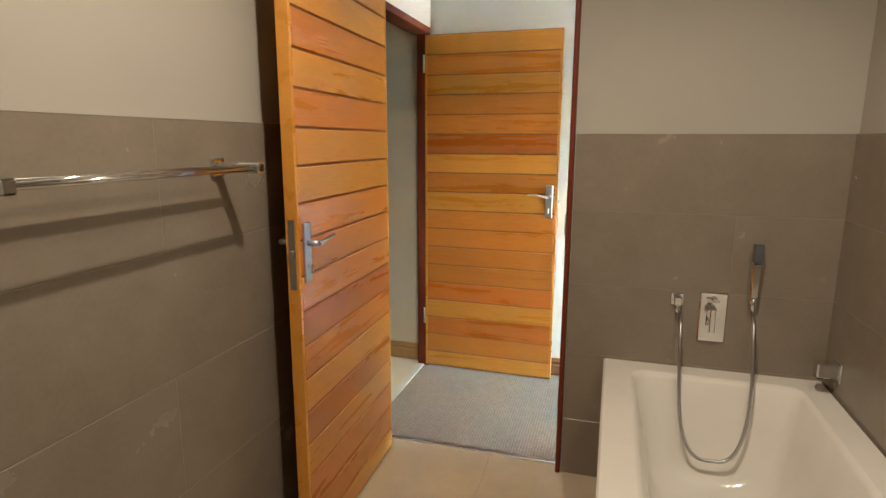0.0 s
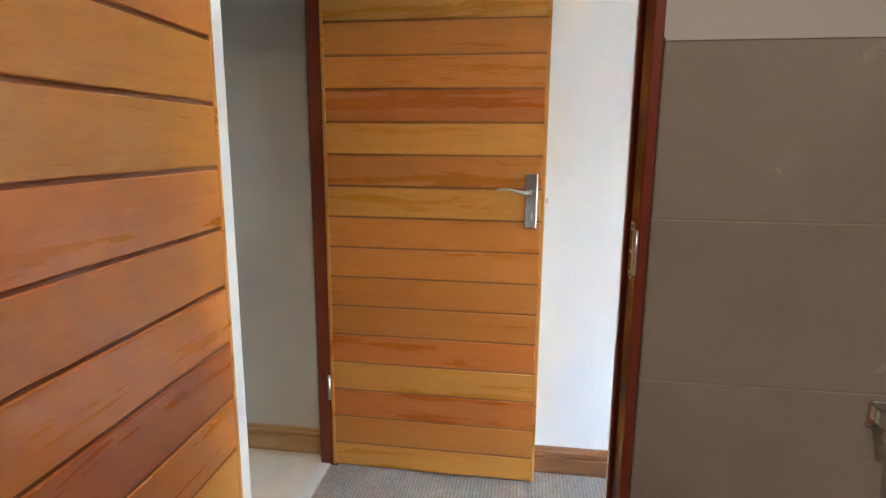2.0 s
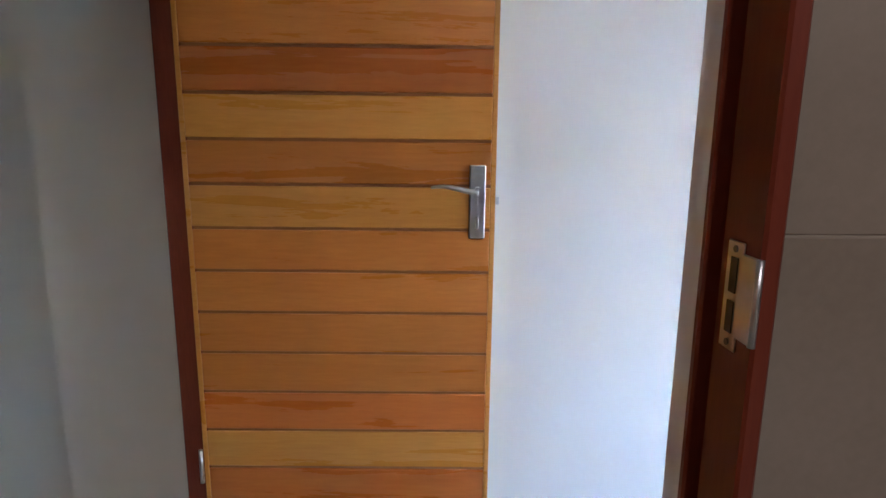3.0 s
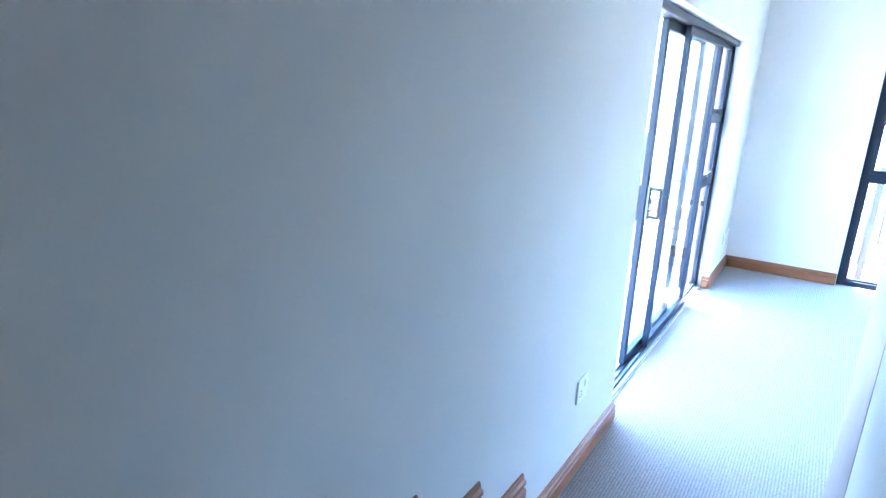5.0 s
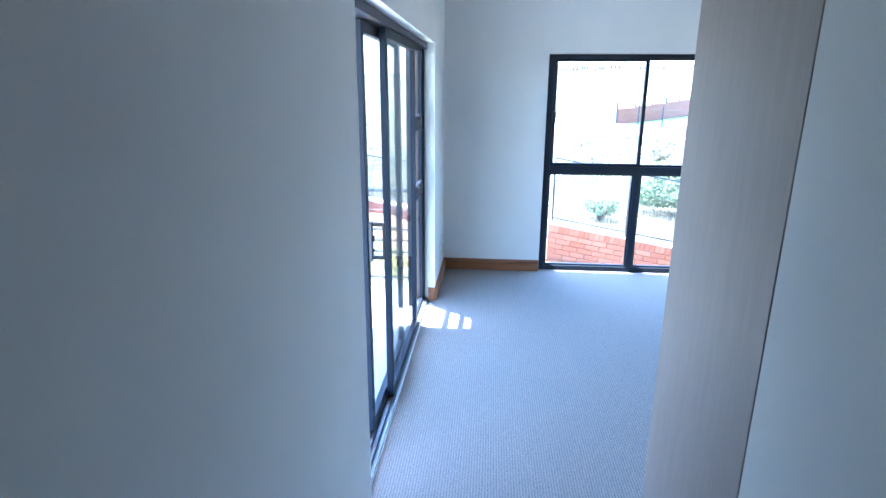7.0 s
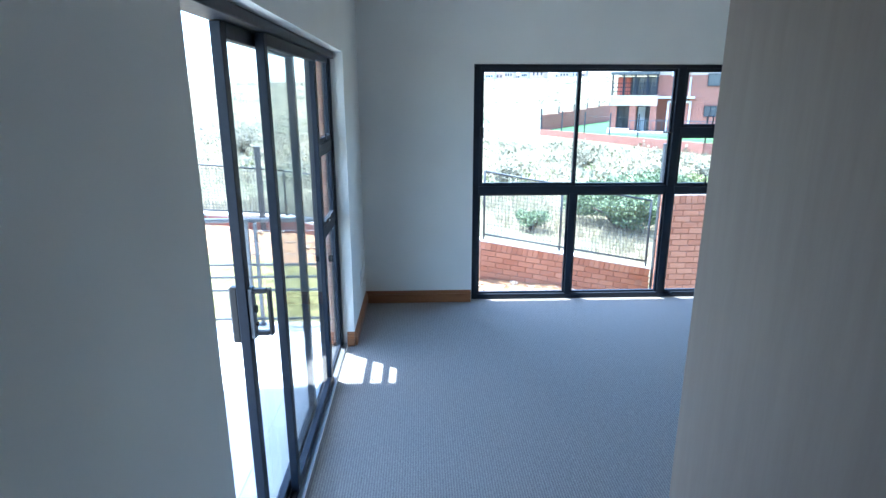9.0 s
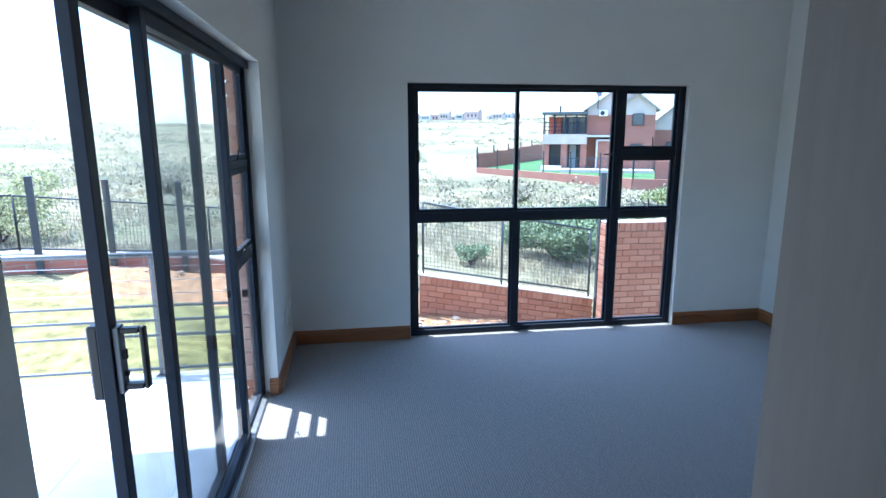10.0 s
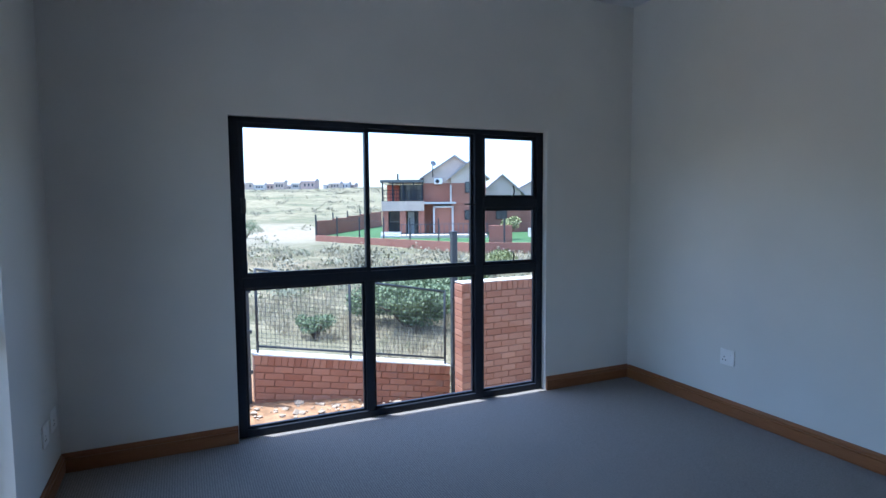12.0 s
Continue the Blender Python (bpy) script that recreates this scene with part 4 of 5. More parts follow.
for y, z, h in ((-1.345, -0.9, 1.75), (-4.16, -1.2, 2.36)):
    p = thing("fence_post", "square charcoal steel fence post beside the wall", "fence post", group="square fence posts")
    part("post", boxes((3.30, 3.38, y - 0.04, y + 0.04, z - 0.3, z + h), bevel=0.004), FENCE, p)
    part("cap", boxes((3.295, 3.385, y - 0.045, y + 0.045, z + h, z + h + 0.012), bevel=0.003), FENCE, p)
    for k in range(3):
        part("bracket", boxes((3.285, 3.31, y - 0.06, y + 0.06, z + 0.4 + k * 0.5, z + 0.44 + k * 0.5)), FENCE, p)

# garden boundary beyond the lawn: low brick wall with fence
runs = [((3.3, -1.30, -0.50), (5.95, 2.10, -0.45)), ((5.95, 2.10, -0.45), (4.95, 4.70, -0.10)), ((4.95, 4.70, -0.10), (2.6, 9.5, 0.0))]
for a, b in runs:
    a, b = Vector(a), Vector(b)
    w = thing("garden_wall_far", "low red brick garden wall beyond the lawn", "brick wall", kind="structure")
    d = b - a
    n = Vector((-d.y, d.x, 0)).normalized() * 0.11
    bm = bmesh.new()
    lo = [bm.verts.new((p.x, p.y, p.z - 1.6)) for p in (a - n, b - n, b + n, a + n)]
    hi = [bm.verts.new(p) for p in (a - n, b - n, b + n, a + n)]
    for k in range(4):
        bm.faces.new((lo[k], lo[(k + 1) % 4], hi[(k + 1) % 4], hi[k]))
    bm.faces.new(hi)
    bmesh.ops.recalc_face_normals(bm, faces=bm.faces)
    part("brickwork", bm, FAR_BRICK, w)
    bm = bmesh.new()
    up = Vector((0, 0, 0.04))
    lo = [bm.verts.new(p + up * 0.05) for p in (a - n * 1.15, b - n * 1.15, b + n * 1.15, a + n * 1.15)]
    hi = [bm.verts.new(v.co + up) for v in lo]
    for k in range(4):
        bm.faces.new((lo[k], lo[(k + 1) % 4], hi[(k + 1) % 4], hi[k]))
    bm.faces.new(hi)
    bm.faces.new(list(reversed(lo)))
    part("coping", bm, COPING, w, "pale mortar coping")
    mesh_fence("mesh_fence", "charcoal welded mesh fence on the far garden wall", a + Vector((0, 0, 0.04)), b + Vector((0, 0, 0.04)), 0.88, (0, 0.34, 0.67, 1))
for x, y, z in ((5.79, 2.53, -0.30), (5.40, 3.53, -0.23), (5.04, 4.47, -0.14)):
    p = thing("fence_post", "square charcoal steel fence post on the wall", "fence post", pose(x, y, z, 0, 0, 20), group="square fence posts")
    part("post", boxes((-0.17, -0.08, -0.05, 0.05, -0.75, 1.24), bevel=0.005), FENCE, p)
    part("cap", boxes((-0.175, -0.075, -0.055, 0.055, 1.24, 1.255), bevel=0.003), FENCE, p)


# ---------------------------------------------------------------- plants
def leaf_cloud(bm, centre, radius, count, size, rg, squash=0.75):
    """Small leaf faces spread through uneven lobes, with gaps between them."""
    lobes = [(Vector((rg.uniform(-1, 1), rg.uniform(-1, 1), rg.uniform(-0.6, 0.9))) * 0.62, rg.uniform(0.32, 0.55)) for _ in range(14)]
    for _ in range(count):
        c, r = rg.choice(lobes)
        v = Vector((rg.gauss(0, 1), rg.gauss(0, 1), rg.gauss(0, 1))).normalized() * r * rg.uniform(0.72, 1.05)
        p = c + v
        p = Vector((p.x * radius, p.y * radius, p.z * radius * squash)) + centre
        a = Vector((rg.uniform(-1, 1), rg.uniform(-1, 1), rg.uniform(-1, 1))).normalized()
        b = a.orthogonal().normalized()
        s = size * rg.uniform(0.6, 1.4)
        q = [bm.verts.new(p + a * s), bm.verts.new(p + b * s * 0.45), bm.verts.new(p - a * s), bm.verts.new(p - b * s * 0.45)]
        bm.faces.new(q)


def bush(name, label, x, y, radius, height, count, size, leaves, seed):
    rg = random.Random(seed)
    z = ground_z(x, y)
    b = thing(name, label, "bush", pose(x, y, z))
    for k in range(6):
        a = k * 1.05 + rg.uniform(-0.3, 0.3)
        e = Vector((math.cos(a) * radius * 0.55, math.sin(a) * radius * 0.55, height * rg.uniform(0.5, 0.75)))
        mid = e * 0.5 + Vector((rg.uniform(-0.1, 0.1), rg.uniform(-0.1, 0.1), 0.1))
        part("stem", tube([(0, 0, -0.05), mid, e], lambda u: 0.035 * (1 - 0.75 * u) + 0.004, 6), BARK, b)
    bm = bmesh.new()
    leaf_cloud(bm, Vector((0, 0, height * 0.52)), radius, count, size, rg, height / radius * 0.55)
    part("crown", bm, leaves, b)
    return b


bush("dense_bush", "dense dark green rounded bush on the veld", 8.7, -5.5, 1.45, 1.15, 12000, 0.045, LEAF_DARK, 1)
bush("dense_bush", "dense dark green rounded bush on the veld", 9.9, -6.9, 1.4, 1.15, 8000, 0.045, LEAF_DARK, 2)
bush("small_bush", "small green tuft of shrub on the veld", 8.2, -3.2, 0.40, 0.50, 1300, 0.035, LEAF_DARK, 3)
bush("feathery_tree", "light green feathery bush behind the fence", 12.6, 9.4, 1.7, 2.1, 9000, 0.055, LEAF_LITE, 5)
bush("feathery_tree", "light green feathery bush behind the fence", 10.5, 10.6, 1.3, 1.6, 6000, 0.055, LEAF_LITE, 6)
for i, (x, y, r, lf) in enumerate(((17, -12, 0.7, LEAF_GREY), (20, -14.5, 0.8, LEAF_LITE), (14.5, -10.5, 0.6, LEAF_LITE), (24, -9, 0.8, LEAF_GREY), (17, -4, 0.6, LEAF_GREY), (31, 4, 1.3, LEAF_DARK), (26, 9, 1.2, LEAF_GREY), (52, -6, 1.6, LEAF_DARK))):
    bush("veld_shrub", "grey-green shrub standing in dry grass", x, y, r, r * 1.1, 1600, 0.06, lf, 20 + i)

# green and dry tufts of low growth on the near veld
def tufts(name, label, material, count, near, far, seed, size, leaves):
    rt = random.Random(seed)
    vs, fs = [], []
    for _ in range(count):
        d = near + (far - near) * rt.random() ** 1.4
        a = rt.uniform(-0.95, 1.2)
        x, y = d * math.cos(a), d * math.sin(a)
        if (x < 6.4 and y > -1.5) or x < 4.2 or (29 < x < 62 and -36 < y < -8):
            continue
        if noise.noise((x * 0.16, y * 0.16, seed)) < 0.02 + 0.25 * (rt.random() - 0.5):
            continue
        z = ground_z(x, y)
        r = size * rt.uniform(0.5, 1.5)
        for _ in range(leaves):
            p = Vector((x + rt.gauss(0, 0.5) * r, y + rt.gauss(0, 0.5) * r, z + abs(rt.gauss(0.3, 0.3)) * r * 0.8))
            u = Vector((rt.uniform(-1, 1), rt.uniform(-1, 1), rt.uniform(0.2, 1.4))).normalized()
            w = u.orthogonal().normalized()
            q = r * rt.uniform(0.10, 0.24)
            k0 = len(vs)
            vs += [p + u * q, p + w * q * 0.4, p - u * q, p - w * q * 0.4]
            fs.append((k0, k0 + 1, k0 + 2, k0 + 3))
    mesh = bpy.data.meshes.new(name)
    mesh.from_pydata([tuple(v) for v in vs], [], fs)
    mesh.materials.append(material)
    return tagged(new(name, mesh), label, "plants", kind="stuff")


tufts("green_tufts", "low green weeds scattered over the veld", LEAF_LITE, 900, 17, 70, 31, 0.34, 26)
tufts("grey_tufts", "low grey-green shrubs scattered over the veld", LEAF_SAGE, 1300, 15, 110, 47, 0.42, 30)

# scattered low shrubs far over the veld
rg = random.Random(11)
bm_v, bm_f = [], []
for i in range(5200):
    d = 20 + 330 * rg.random() ** 1.35
    a = rg.uniform(-0.95, 1.25)
    x, y = d * math.cos(a), d * math.sin(a)
    if 36 < x < 60 and -34 < y < -8:
        continue
    if noise.noise((x * 0.05, y * 0.05, 7.0)) < -0.08 + 0.3 * (rg.random() - 0.5):
        continue
    r = rg.uniform(0.15, 0.6) * (1 + d / 120)
    z = ground_z(x, y)
    for k in range(24):
        p = Vector((x + rg.gauss(0, 0.45) * r, y + rg.gauss(0, 0.45) * r, z + abs(rg.gauss(0.25, 0.25)) * r))
        u = Vector((rg.uniform(-1, 1), rg.uniform(-1, 1), rg.uniform(0, 1))).normalized()
        w = u.orthogonal().normalized()
        s = r * rg.uniform(0.08, 0.2)
        k0 = len(bm_v)
        bm_v += [p + u * s, p + w * s * 0.7, p - u * s, p - w * s * 0.7]
        bm_f.append((k0, k0 + 1, k0 + 2, k0 + 3))
me = bpy.data.meshes.new("scrub")
me.from_pydata([tuple(v) for v in bm_v], [], bm_f)
me.materials.append(LEAF_GREY)
tagged(new("scrub", me), "low grey-green scrub scattered over the veld", "scrub", kind="stuff")

# dry grass blades
bm_v, bm_f = [], []
for i in range(42000):
    d = 4.5 + 34 * rg.random() ** 1.6
    a = rg.uniform(-0.95, 1.2)
    x, y = d * math.cos(a), d * math.sin(a)
    if (x < 6.2 and y > -1.3 and d < 7.5) or x < 3.7 or (36 < x < 60 and -34 < y < -8):
        continue
    if noise.noise((x * 0.25, y * 0.25, 2.0)) < -0.15:
        continue
    z = ground_z(x, y)
    h = rg.uniform(0.06, 0.24) * (1 + d / 70)
    for k in range(3):
        b0 = rg.uniform(0, 6.28)
        w = 0.0055 * (1 + d / 20)
        lean = Vector((math.cos(b0), math.sin(b0), 0)) * h * rg.uniform(0.1, 0.55)
        o = Vector((x + rg.gauss(0, 0.07), y + rg.gauss(0, 0.07), z - 0.02))
        t = Vector((-math.sin(b0), math.cos(b0), 0)) * w
        k0 = len(bm_v)
        bm_v += [o + t, o - t, o + lean + Vector((0, 0, h))]
        bm_f.append((k0, k0 + 1, k0 + 2))
me = bpy.data.meshes.new("dry_grass")
me.from_pydata([tuple(v) for v in bm_v], [], bm_f)
me.materials.append(STRAW)
tagged(new("dry_grass", me), "tall dry straw-coloured veld grass", "grass", kind="stuff")

# ---------------------------------------------------------------- neighbouring house
HM = Matrix.LocRotScale((43.7, -16.1, -1.2), Euler((0, 0, math.atan2(-0.92, -0.385))), None)
# local x runs along the front, local y points behind the house, z up from its lawn
house = thing("neighbour_house", "two-storey red brick house with grey gabled roofs", "house", HM)


def hb(name, material, x0, x1, y0, y1, z0, z1, parent=None, label="", bevel=0.0):
    return part(name, boxes((x0, x1, -y1, -y0, z0, z1), bevel=bevel), material, parent or house, label)


def gable(name, x0, x1, y0, y1, z0, ze, zp, over=0.35):
    """A brick storey block with a plastered gable end and a pitched roof."""
    hb("wall", FAR_BRICK, x0, x1, y0, y1, z0, ze - 0.5, None, "red brick wall")
    xm = (x0 + x1) / 2
    bm = prism([(x0, ze - 0.5), (x1, ze - 0.5), (x1, ze), (xm, zp), (x0, ze)], y1 - y0, "y")
    part("gable_wall", bm, H_PLASTER, house, "beige plastered gable", at=pose(0, -y1, 0))
    for s in (-1, 1):
        xe = x0 - over if s < 0 else x1 + over
        ze2 = ze - over * (zp - ze) / (xm - x0)
        bm = prism([(xe, ze2), (xm, zp), (xm, zp + 0.14), (xe, ze2 + 0.14)], y1 - y0 + 0.7, "y")
        part("roof_slope", bm, H_ROOF, house, "grey roof", at=pose(0, -y1 - 0.35, 0))


def hwin(x, z, w, h, y, frames=1):
    p = new("window")
    p.parent = house
    part("pane", boxes((x, x + w, -y - 0.05, -y - 0.02, z, z + h)), H_GLASS, p)
    for d in ((x - 0.05, x, z - 0.05, z + h + 0.05), (x + w, x + w + 0.05, z - 0.05, z + h + 0.05), (x, x + w, z + h, z + h + 0.05), (x, x + w, z - 0.05, z)):
        part("frame", boxes((d[0], d[1], -y - 0.10, -y, d[2], d[3])), ALU, p)
    for i in range(1, frames + 1):
        q = x + w * i / (frames + 1)
        part("bar", boxes((q - 0.03, q + 0.03, -y - 0.09, -y - 0.03, z, z + h)), ALU, p)


# depths below are counted towards the veld
gable("main", 4.15, 9.6, -9.0, 0.0, 0.0, 5.1, 6.9)
gable("wing", 6.5, 9.5, 0.0, 1.2, 0.0, 5.05, 6.25, 0.3)
gable("right", 9.9, 13.6, -13.0, -5.0, 0.0, 3.9, 5.5)
gable("rear", 12.6, 17.5, -14.0, -6.0, 0.0, 3.7, 5.0)
hb("wall", FAR_BRICK, 0.9, 4.15, -6.0, -0.9, 0.0, 4.5, None, "red brick wall")
hb("balcony_slab", H_PLASTER, 0.55, 4.2, -0.9, 1.2, 2.2, 3.03, None, "beige plastered balcony slab")
hb("balcony_roof", H_GLASS, 0.45, 4.2, -6.0, 1.3, 4.62, 4.85, None, "dark balcony roof edge")
hb("roof_vent", ALU, 1.85, 2.0, 0.2, 0.35, 4.85, 5.4, None, "dark roof vent")
for x in (0.65, 1.5, 2.4, 3.3, 4.05):
    hb("balcony_post", ALU, x - 0.06, x + 0.06, 1.03, 1.15, 3.03, 4.62)
for z in (3.3, 3.62, 3.95):
    hb("balcony_rail", ALU, 0.6, 4.1, 1.10, 1.14, z, z + 0.05)
for i in range(13):
    hb("baluster", ALU, 0.75 + i * 0.27, 0.78 + i * 0.27, 1.09, 1.13, 3.03, 4.0)
for x in (0.85, 2.35, 3.95):
    hb("pillar", FAR_BRICK, x - 0.25, x + 0.25, 0.6, 1.1, 0.0, 2.2, None, "brick pillar")
hb("curtain", H_CURTAIN, 0.95, 1.35, -0.80, -0.74, 3.05, 4.45, None, "orange-red curtain")
hb("curtain", H_CURTAIN, 1.6, 1.95, -0.80, -0.74, 3.05, 4.45, None, "orange-red curtain")
hb("door_curtain", H_PALE, 2.75, 3.3, -0.80, -0.74, 0.15, 2.1, None, "pale door curtain")
hwin(2.1, 3.1, 1.9, 1.35, -0.88, 3)
hwin(1.0, 0.1, 1.2, 2.0, -0.88, 1)
hwin(2.7, 0.1, 1.45, 2.0, -0.85, 1)
hwin(7.75, 3.75, 0.8, 0.85, 1.2, 0)
hwin(7.7, 1.45, 0.85, 0.75, 1.2, 1)
hwin(11.2, 1.3, 1.0, 1.0, -5.0, 1)
hb("porch_roof", H_SLAB, 4.2, 6.9, 0.0, 1.7, 2.78, 2.95, None, "pale porch slab")
hb("portal", H_SLAB, 4.95, 5.1, 1.2, 1.45, 0.0, 2.6, None, "pale portal post")
hb("portal", H_SLAB, 6.55, 6.7, 1.2, 1.45, 0.0, 2.6, None, "pale portal post")
hb("portal", H_SLAB, 4.95, 6.7, 1.2, 1.45, 2.45, 2.6, None, "pale portal beam")
hb("porch_wall", FAR_BRICK, 5.1, 6.55, 0.3, 1.25, 0.0, 2.45, None, "brick porch wall")
hb("downpipe", H_SLAB, 6.42, 6.55, 1.2, 1.32, 2.95, 4.4, None, "pale downpipe")
hb("dish_mast", ALU, 4.92, 5.0, 0.36, 0.44, 5.1, 6.3)
bm = tube([(4.96, -0.42, 6.2), (5.02, -0.58, 6.28)], lambda u: 0.05 + 0.20 * u, 14)
part("satellite_dish", bm, RAIL, house, "grey satellite dish")
ac = hb("air_conditioner", PLASTIC, 5.1, 5.8, 0.0, 0.32, 4.5, 5.0, None, "white air conditioner unit", 0.03)
part("fan_grille", tube([(5.36, -0.32, 4.75), (5.36, -0.35, 4.75)], 0.18, 20), BLACK, ac)
hb("deck", H_PLASTER, 2.2, 9.4, 1.2, 3.6, 0.0, 0.22, None, "beige deck slab")
for i in range(19):
    hb("deck_baluster", RAIL, 2.3 + i * 0.39, 2.35 + i * 0.39, 3.48, 3.53, 0.22, 1.1)
hb("deck_rail", RAIL, 2.25, 9.4, 3.46, 3.55, 1.1, 1.16, None, "grey deck rail")
hb("deck_rail", RAIL, 2.25, 9.4, 3.48, 3.53, 0.35, 0.40, None, "grey deck rail")
for k in range(3):
    hb("step", H_SLAB, 0.5, 2.2, 1.2 + k * 0.4, 1.6 + k * 0.4, 0.0, 0.42 - k * 0.14, None, "pale step")

# its garden: lawn, fence on a brick plinth, side wall
bm = bmesh.new()
plot = [(-5.2, 0.3), (7.3, -10.9), (19.0, -12.5), (19.0, 6.0), (-1.3, 22.0)]
hi = [bm.verts.new((x, y, 0.0)) for x, y in plot]
lo = [bm.verts.new((x, y, -1.9)) for x, y in plot]
bm.faces.new(hi)
for k in range(5):
    bm.faces.new((hi[k], lo[k], lo[(k + 1) % 5], hi[(k + 1) % 5]))
bmesh.ops.recalc_face_normals(bm, faces=bm.faces)
tagged(part("neighbour_lawn", bm, GREEN_LAWN, at=HM), "green lawn of the neighbouring house", "lawn", kind="structure")


def plot_wall(parent, name, x0, y0, x1, y1, z0, z1, thick=0.12):
    """A straight piece of garden wall in the frame of the house."""
    p0, p1 = Vector((x0, y0, 0)), Vector((x1, y1, 0))
    q = Vector((-(p1 - p0).y, (p1 - p0).x, 0)).normalized() * thick
    bm = bmesh.new()
    lo = [bm.verts.new(v + Vector((0, 0, z0))) for v in (p0 - q, p1 - q, p1 + q, p0 + q)]
    hi = [bm.verts.new(v + Vector((0, 0, z1))) for v in (p0 - q, p1 - q, p1 + q, p0 + q)]
    for k in range(4):
        bm.faces.new((lo[k], lo[(k + 1) % 4], hi[(k + 1) % 4], hi[k]))
    bm.faces.new(hi)
    bmesh.ops.recalc_face_normals(bm, faces=bm.faces)
    return part(name, bm, FAR_BRICK, parent)


nf = thing("neighbour_fence", "dark steel fence on a low brick plinth", "fence", HM)
for x0, y0, x1, y1, n in ((-5.3, 0.2, 7.3, -11.05, 6), (7.3, -11.05, 19.0, -12.65, 5)):
    plot_wall(nf, "plinth", x0, y0, x1, y1, -1.9, 0.1)
    p0, p1 = Vector((x0, y0, 0)), Vector((x1, y1, 0))
    for i in range(n + 1):
        c = p0 + (p1 - p0) * (i / n)
        part("post", boxes((c.x - 0.05, c.x + 0.05, c.y - 0.05, c.y + 0.05, -0.3, 1.75)), FENCE, nf)
    for z in (0.25, 1.45):
        part("wire", tube([p0 + Vector((0, 0, z)), p1 + Vector((0, 0, z))], 0.008, 5), FENCE, nf)
bw = thing("neighbour_side_wall", "red brick boundary wall of the neighbouring garden", "brick wall", HM)
for k in range(5):
    plot_wall(bw, "wall_panel", -5.3 + k * 0.8, 0.3 + k * 4.4, -5.3 + (k + 1) * 0.8, 0.3 + (k + 1) * 4.4, -0.6, 1.35 + k * 0.12)
    part("post", boxes((-5.38 + k * 0.8, -5.26 + k * 0.8, 0.1 + k * 4.4, 0.22 + k * 4.4, -0.3, 1.9 + k * 0.12)), FENCE, bw)
pier = thing("garden_pier", "short red brick wall between the two lawns", "brick wall", HM)
plot_wall(pier, "wall", 8.7, -10.4, 10.3, -10.6, -1.9, 1.25, 0.2)
side = thing("neighbour_plant", "small green garden shrub by the boundary wall", "plant", HM @ pose(10.9, -6.0, 0))
bm = bmesh.new()
leaf_cloud(bm, Vector((0, 0, 1.2)), 0.75, 900, 0.10, random.Random(77), 0.9)
part("crown", bm, LEAF_LITE, side)
part("stem", tube([(0, 0, 0), (0.05, 0, 1.0)], 0.05, 6), BARK, side)
ns = thing("garden_steps", "pale concrete garden steps on the green lawn", "steps", HM @ pose(12.9, -3.0, 0))
for i in range(4):
    part("step", boxes((0, 2.2, -1.6 + i * 0.4, 0.4, i * 0.18, i * 0.18 + 0.18)), H_SLAB, ns)


# far houses on the ridge
rg = random.Random(8)
for deg in (-6.0, -6.4, -6.8, -7.0, -7.3, -7.6, -7.9, -8.2, -8.5, -8.9, -9.2, -9.5, -10.0, -10.4, -11.4, -11.7, -12.0, -13.6, -14.2, -15.0, -15.6):
    a = radians(deg)
    d = rg.uniform(400, 520)
    x, y = d * math.cos(a), d * math.sin(a)
    z = ground_z(x, y)
    w, h = rg.uniform(6, 11), rg.uniform(3.4, 6.0)
    fh = thing("far_house", "small far house with pitched roof on the ridge", "house", pose(x, y, z, 0, 0, math.degrees(a) + rg.uniform(-25, 25)), group="houses on the ridge")
    part("wall", boxes((-4, 4, -w / 2, w / 2, -1, h)), rg.choice((H_PLASTER, H_HAZED, H_HAZED, H_SLAB)), fh)
    part("roof", prism([(-4.5, h), (4.5, h), (0, h + 2.2)], w + 0.8, "y"), H_ROOF, fh, at=pose(0, -w / 2 - 0.4, 0))
    for k in range(3):
        part("window", boxes((-4.06, -3.98, -w / 2 + 1 + k * (w - 2) / 3, -w / 2 + 2.2 + k * (w - 2) / 3, h * 0.35, h * 0.7)), H_GLASS, fh)


# ---------------------------------------------------------------- wall and floor tiles
ROW = 0.302
TOP = F + 1.466


def tile_field(parent, name, mesh_cache, material, origin, u, v, n, lu, lv, su, sv, thick, gap=0.0018, shift=0.0, skip=None):
    """Rectangular tiles over a field: origin, two directions, the normal, extents and tile size."""
    o, u, v, n = Vector(origin), Vector(u), Vector(v), Vector(n)
    rot = Matrix((u, v, n)).transposed().to_4x4()
    b = lv
    row = 0
    while b > 0.01:
        h = min(sv, b)
        a = -(shift * su if row % 2 else 0.0)
        while a < lu - 0.01:
            a0, a1 = max(0, a), min(lu, a + su)
            if a1 - a0 > 0.02:
                key = (round(a1 - a0, 3), round(h, 3), material.name)
                if key not in mesh_cache:
                    mesh_cache[key] = mesh_of(name, boxes((-(a1 - a0) / 2 + gap / 2, (a1 - a0) / 2 - gap / 2, -h / 2 + gap / 2, h / 2 - gap / 2, 0, thick), bevel=0.0012), material)
                c = o + u * ((a0 + a1) / 2) + v * (b - h / 2)
                if not (skip and skip(c)):
                    piece(name, mesh_cache[key], parent, Matrix.Translation(c) @ rot)
            a += su
        b -= h
        row += 1


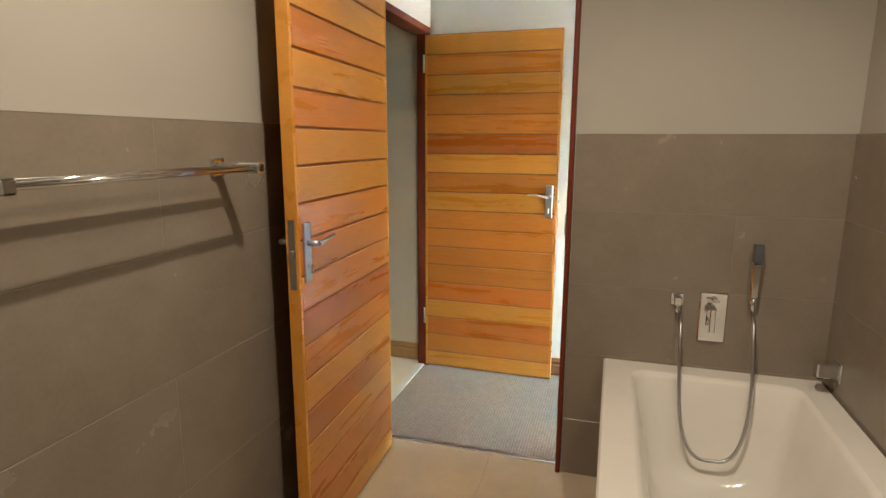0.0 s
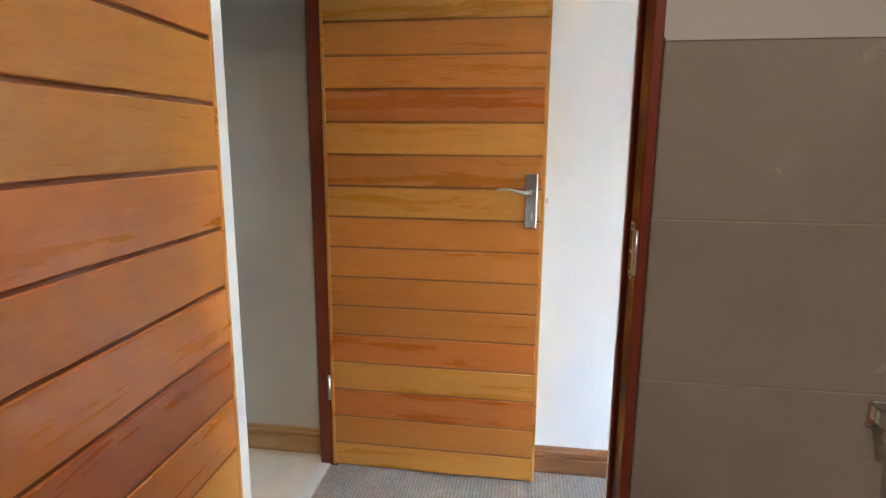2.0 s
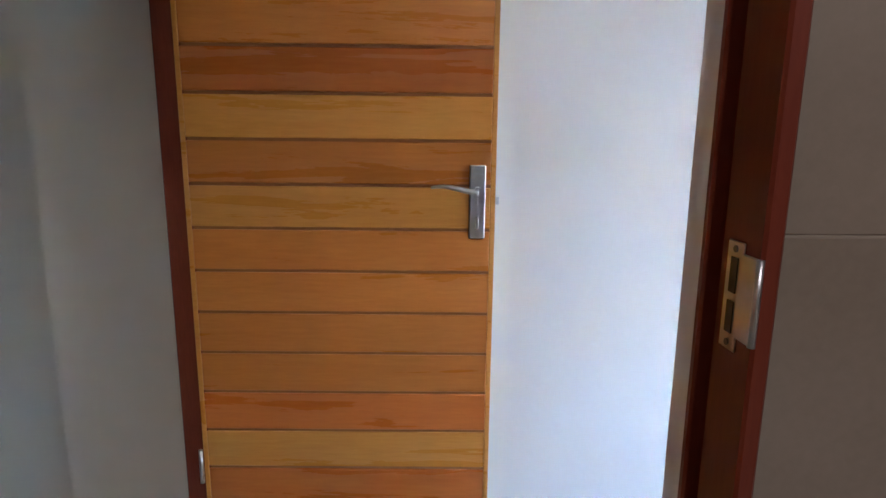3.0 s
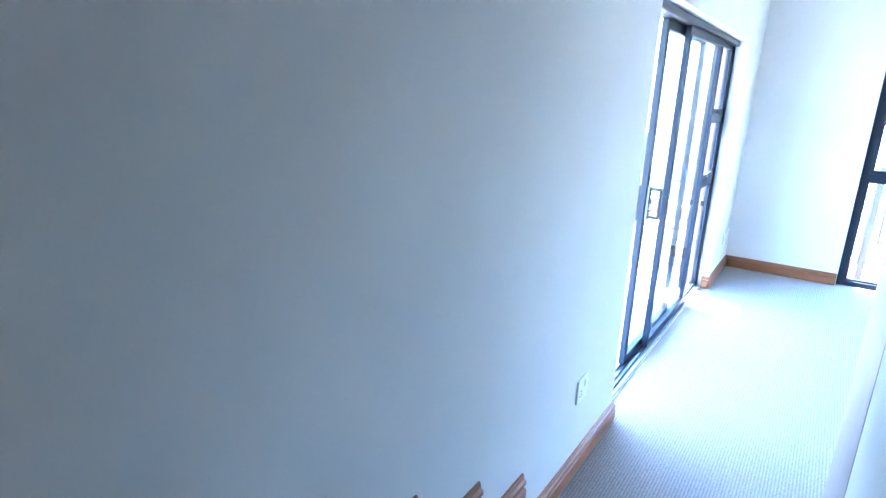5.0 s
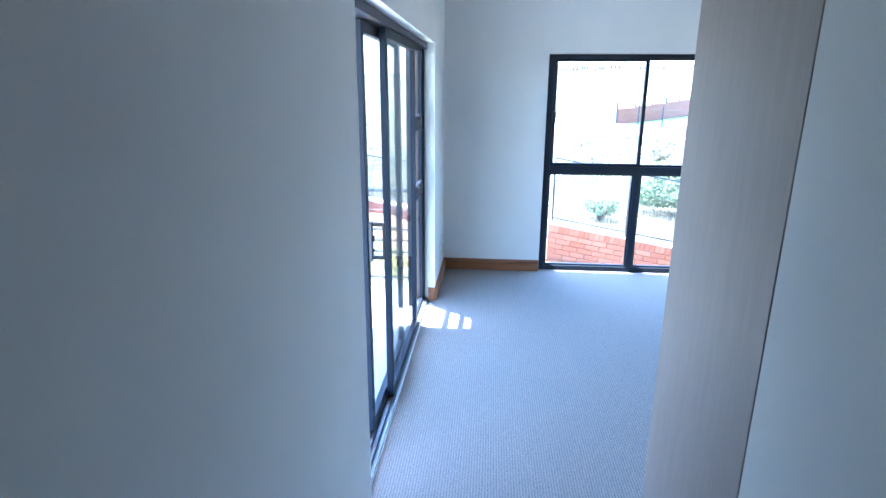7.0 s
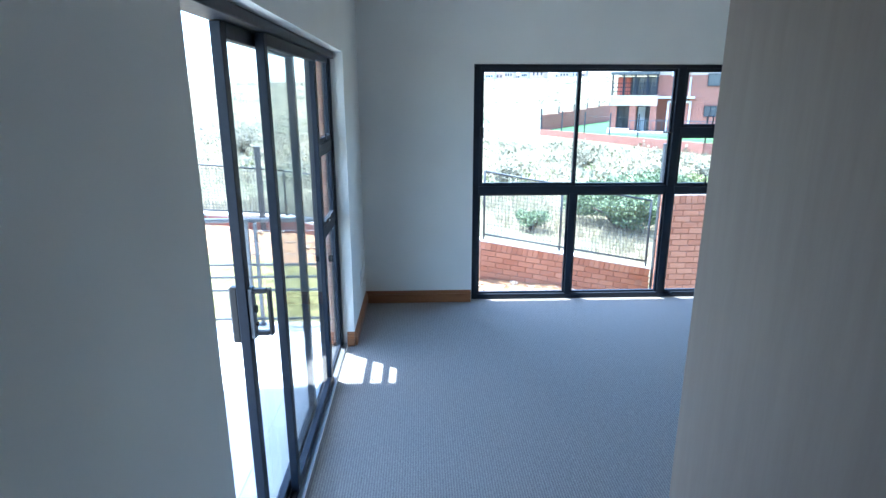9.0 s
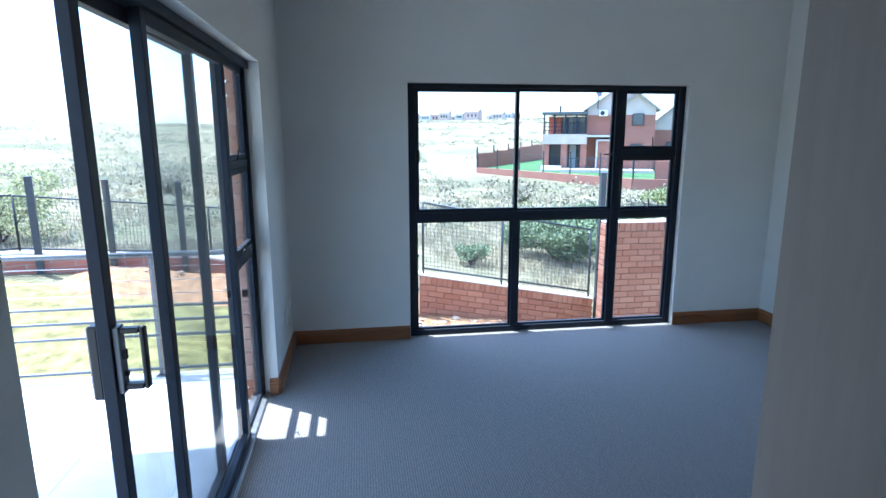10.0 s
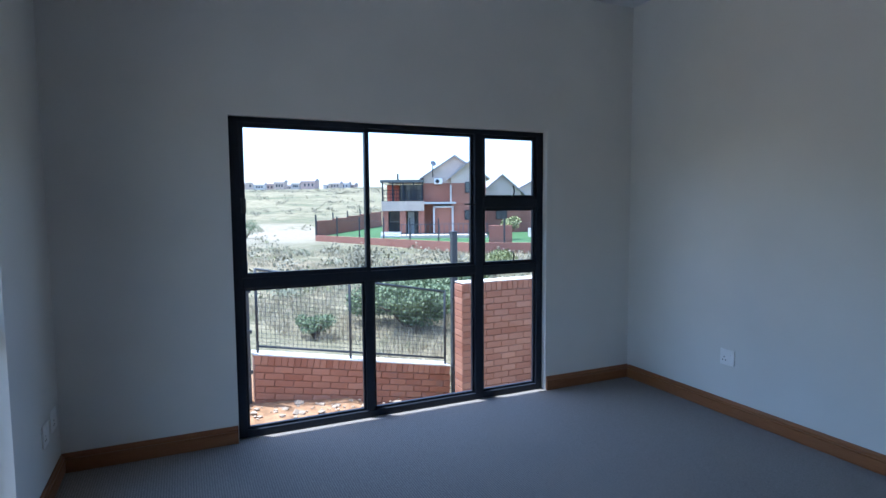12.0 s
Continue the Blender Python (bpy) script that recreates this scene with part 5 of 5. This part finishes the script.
cache = {}
HT = TOP - F
wl = structure("tiling_left", boxes((-7.039, -7.0292, -4.54, -1.06, F, TOP + 0.022)), GROUT, "grey-brown tiled dado on the bathroom wall", "tiles")
tile_field(wl, "tile", cache, TILE, (-7.034, -1.06, F), (0, -1, 0), (0, 0, 1), (1, 0, 0), 3.48, HT + 0.024, 1.2, 0.333, 0.006, shift=0.5)
wr = structure("tiling_right", boxes((-5.1608, -5.151, -4.54, -1.06, F, TOP - 0.002)), GROUT, "grey-brown tiled dado beside the bath", "tiles")
tile_field(wr, "tile", cache, TILE, (-5.156, -1.06, F), (0, -1, 0), (0, 0, 1), (-1, 0, 0), 3.48, HT, 1.2, ROW, 0.006, shift=0.5)
wf = structure("tiling_front", boxes((-6.110, -5.157, -1.0658, -1.0565, F, TOP - 0.002)), GROUT, "grey-brown tiled dado above the bath", "tiles")
tile_field(wf, "tile", cache, TILE, (-6.110, -1.061, F), (1, 0, 0), (0, 0, 1), (0, -1, 0), 0.950, HT, 1.2, ROW, 0.006, shift=0.5)
structure("tiling_corner", boxes((-7.034, -6.99, -1.061, -1.0565, F, TOP - 0.002)), TILE, "narrow tiled strip in the bathroom corner", "tiles")
structure("tile_trim", boxes((-6.110, -5.157, -1.069, -1.057, TOP - 0.002, TOP + 0.003)), BATH_WALL, "thin pale trim on top of the tiles", "trim")
structure("tile_trim_left", boxes((-7.039, -7.027, -4.54, -1.06, TOP + 0.022, TOP + 0.027)), BATH_WALL, "thin pale trim on top of the tiles", "trim")
tile_field(bpy.data.objects["floor_bathroom"], "floor_tile", cache, FLOOR_TILE, (-7.035, -4.54, F - 0.006), (1, 0, 0), (0, 1, 0), (0, 0, 1), 1.88, 3.53, 0.6, 0.6, 0.006)
tile_field(bpy.data.objects["floor_toilet"], "floor_tile", cache, TOILET_TILE_LIT, (-8.69, -1.44, F - 0.006), (1, 0, 0), (0, 1, 0), (0, 0, 1), 1.57, 1.43, 0.6, 0.6, 0.006)
tile_field(bpy.data.objects["patio"], "patio_tile", cache, PATIO_TILE, (-5.6, 0.18, -0.028), (1, 0, 0), (0, 1, 0), (0, 0, 1), 5.2, 4.4, 0.6, 0.6, 0.008)
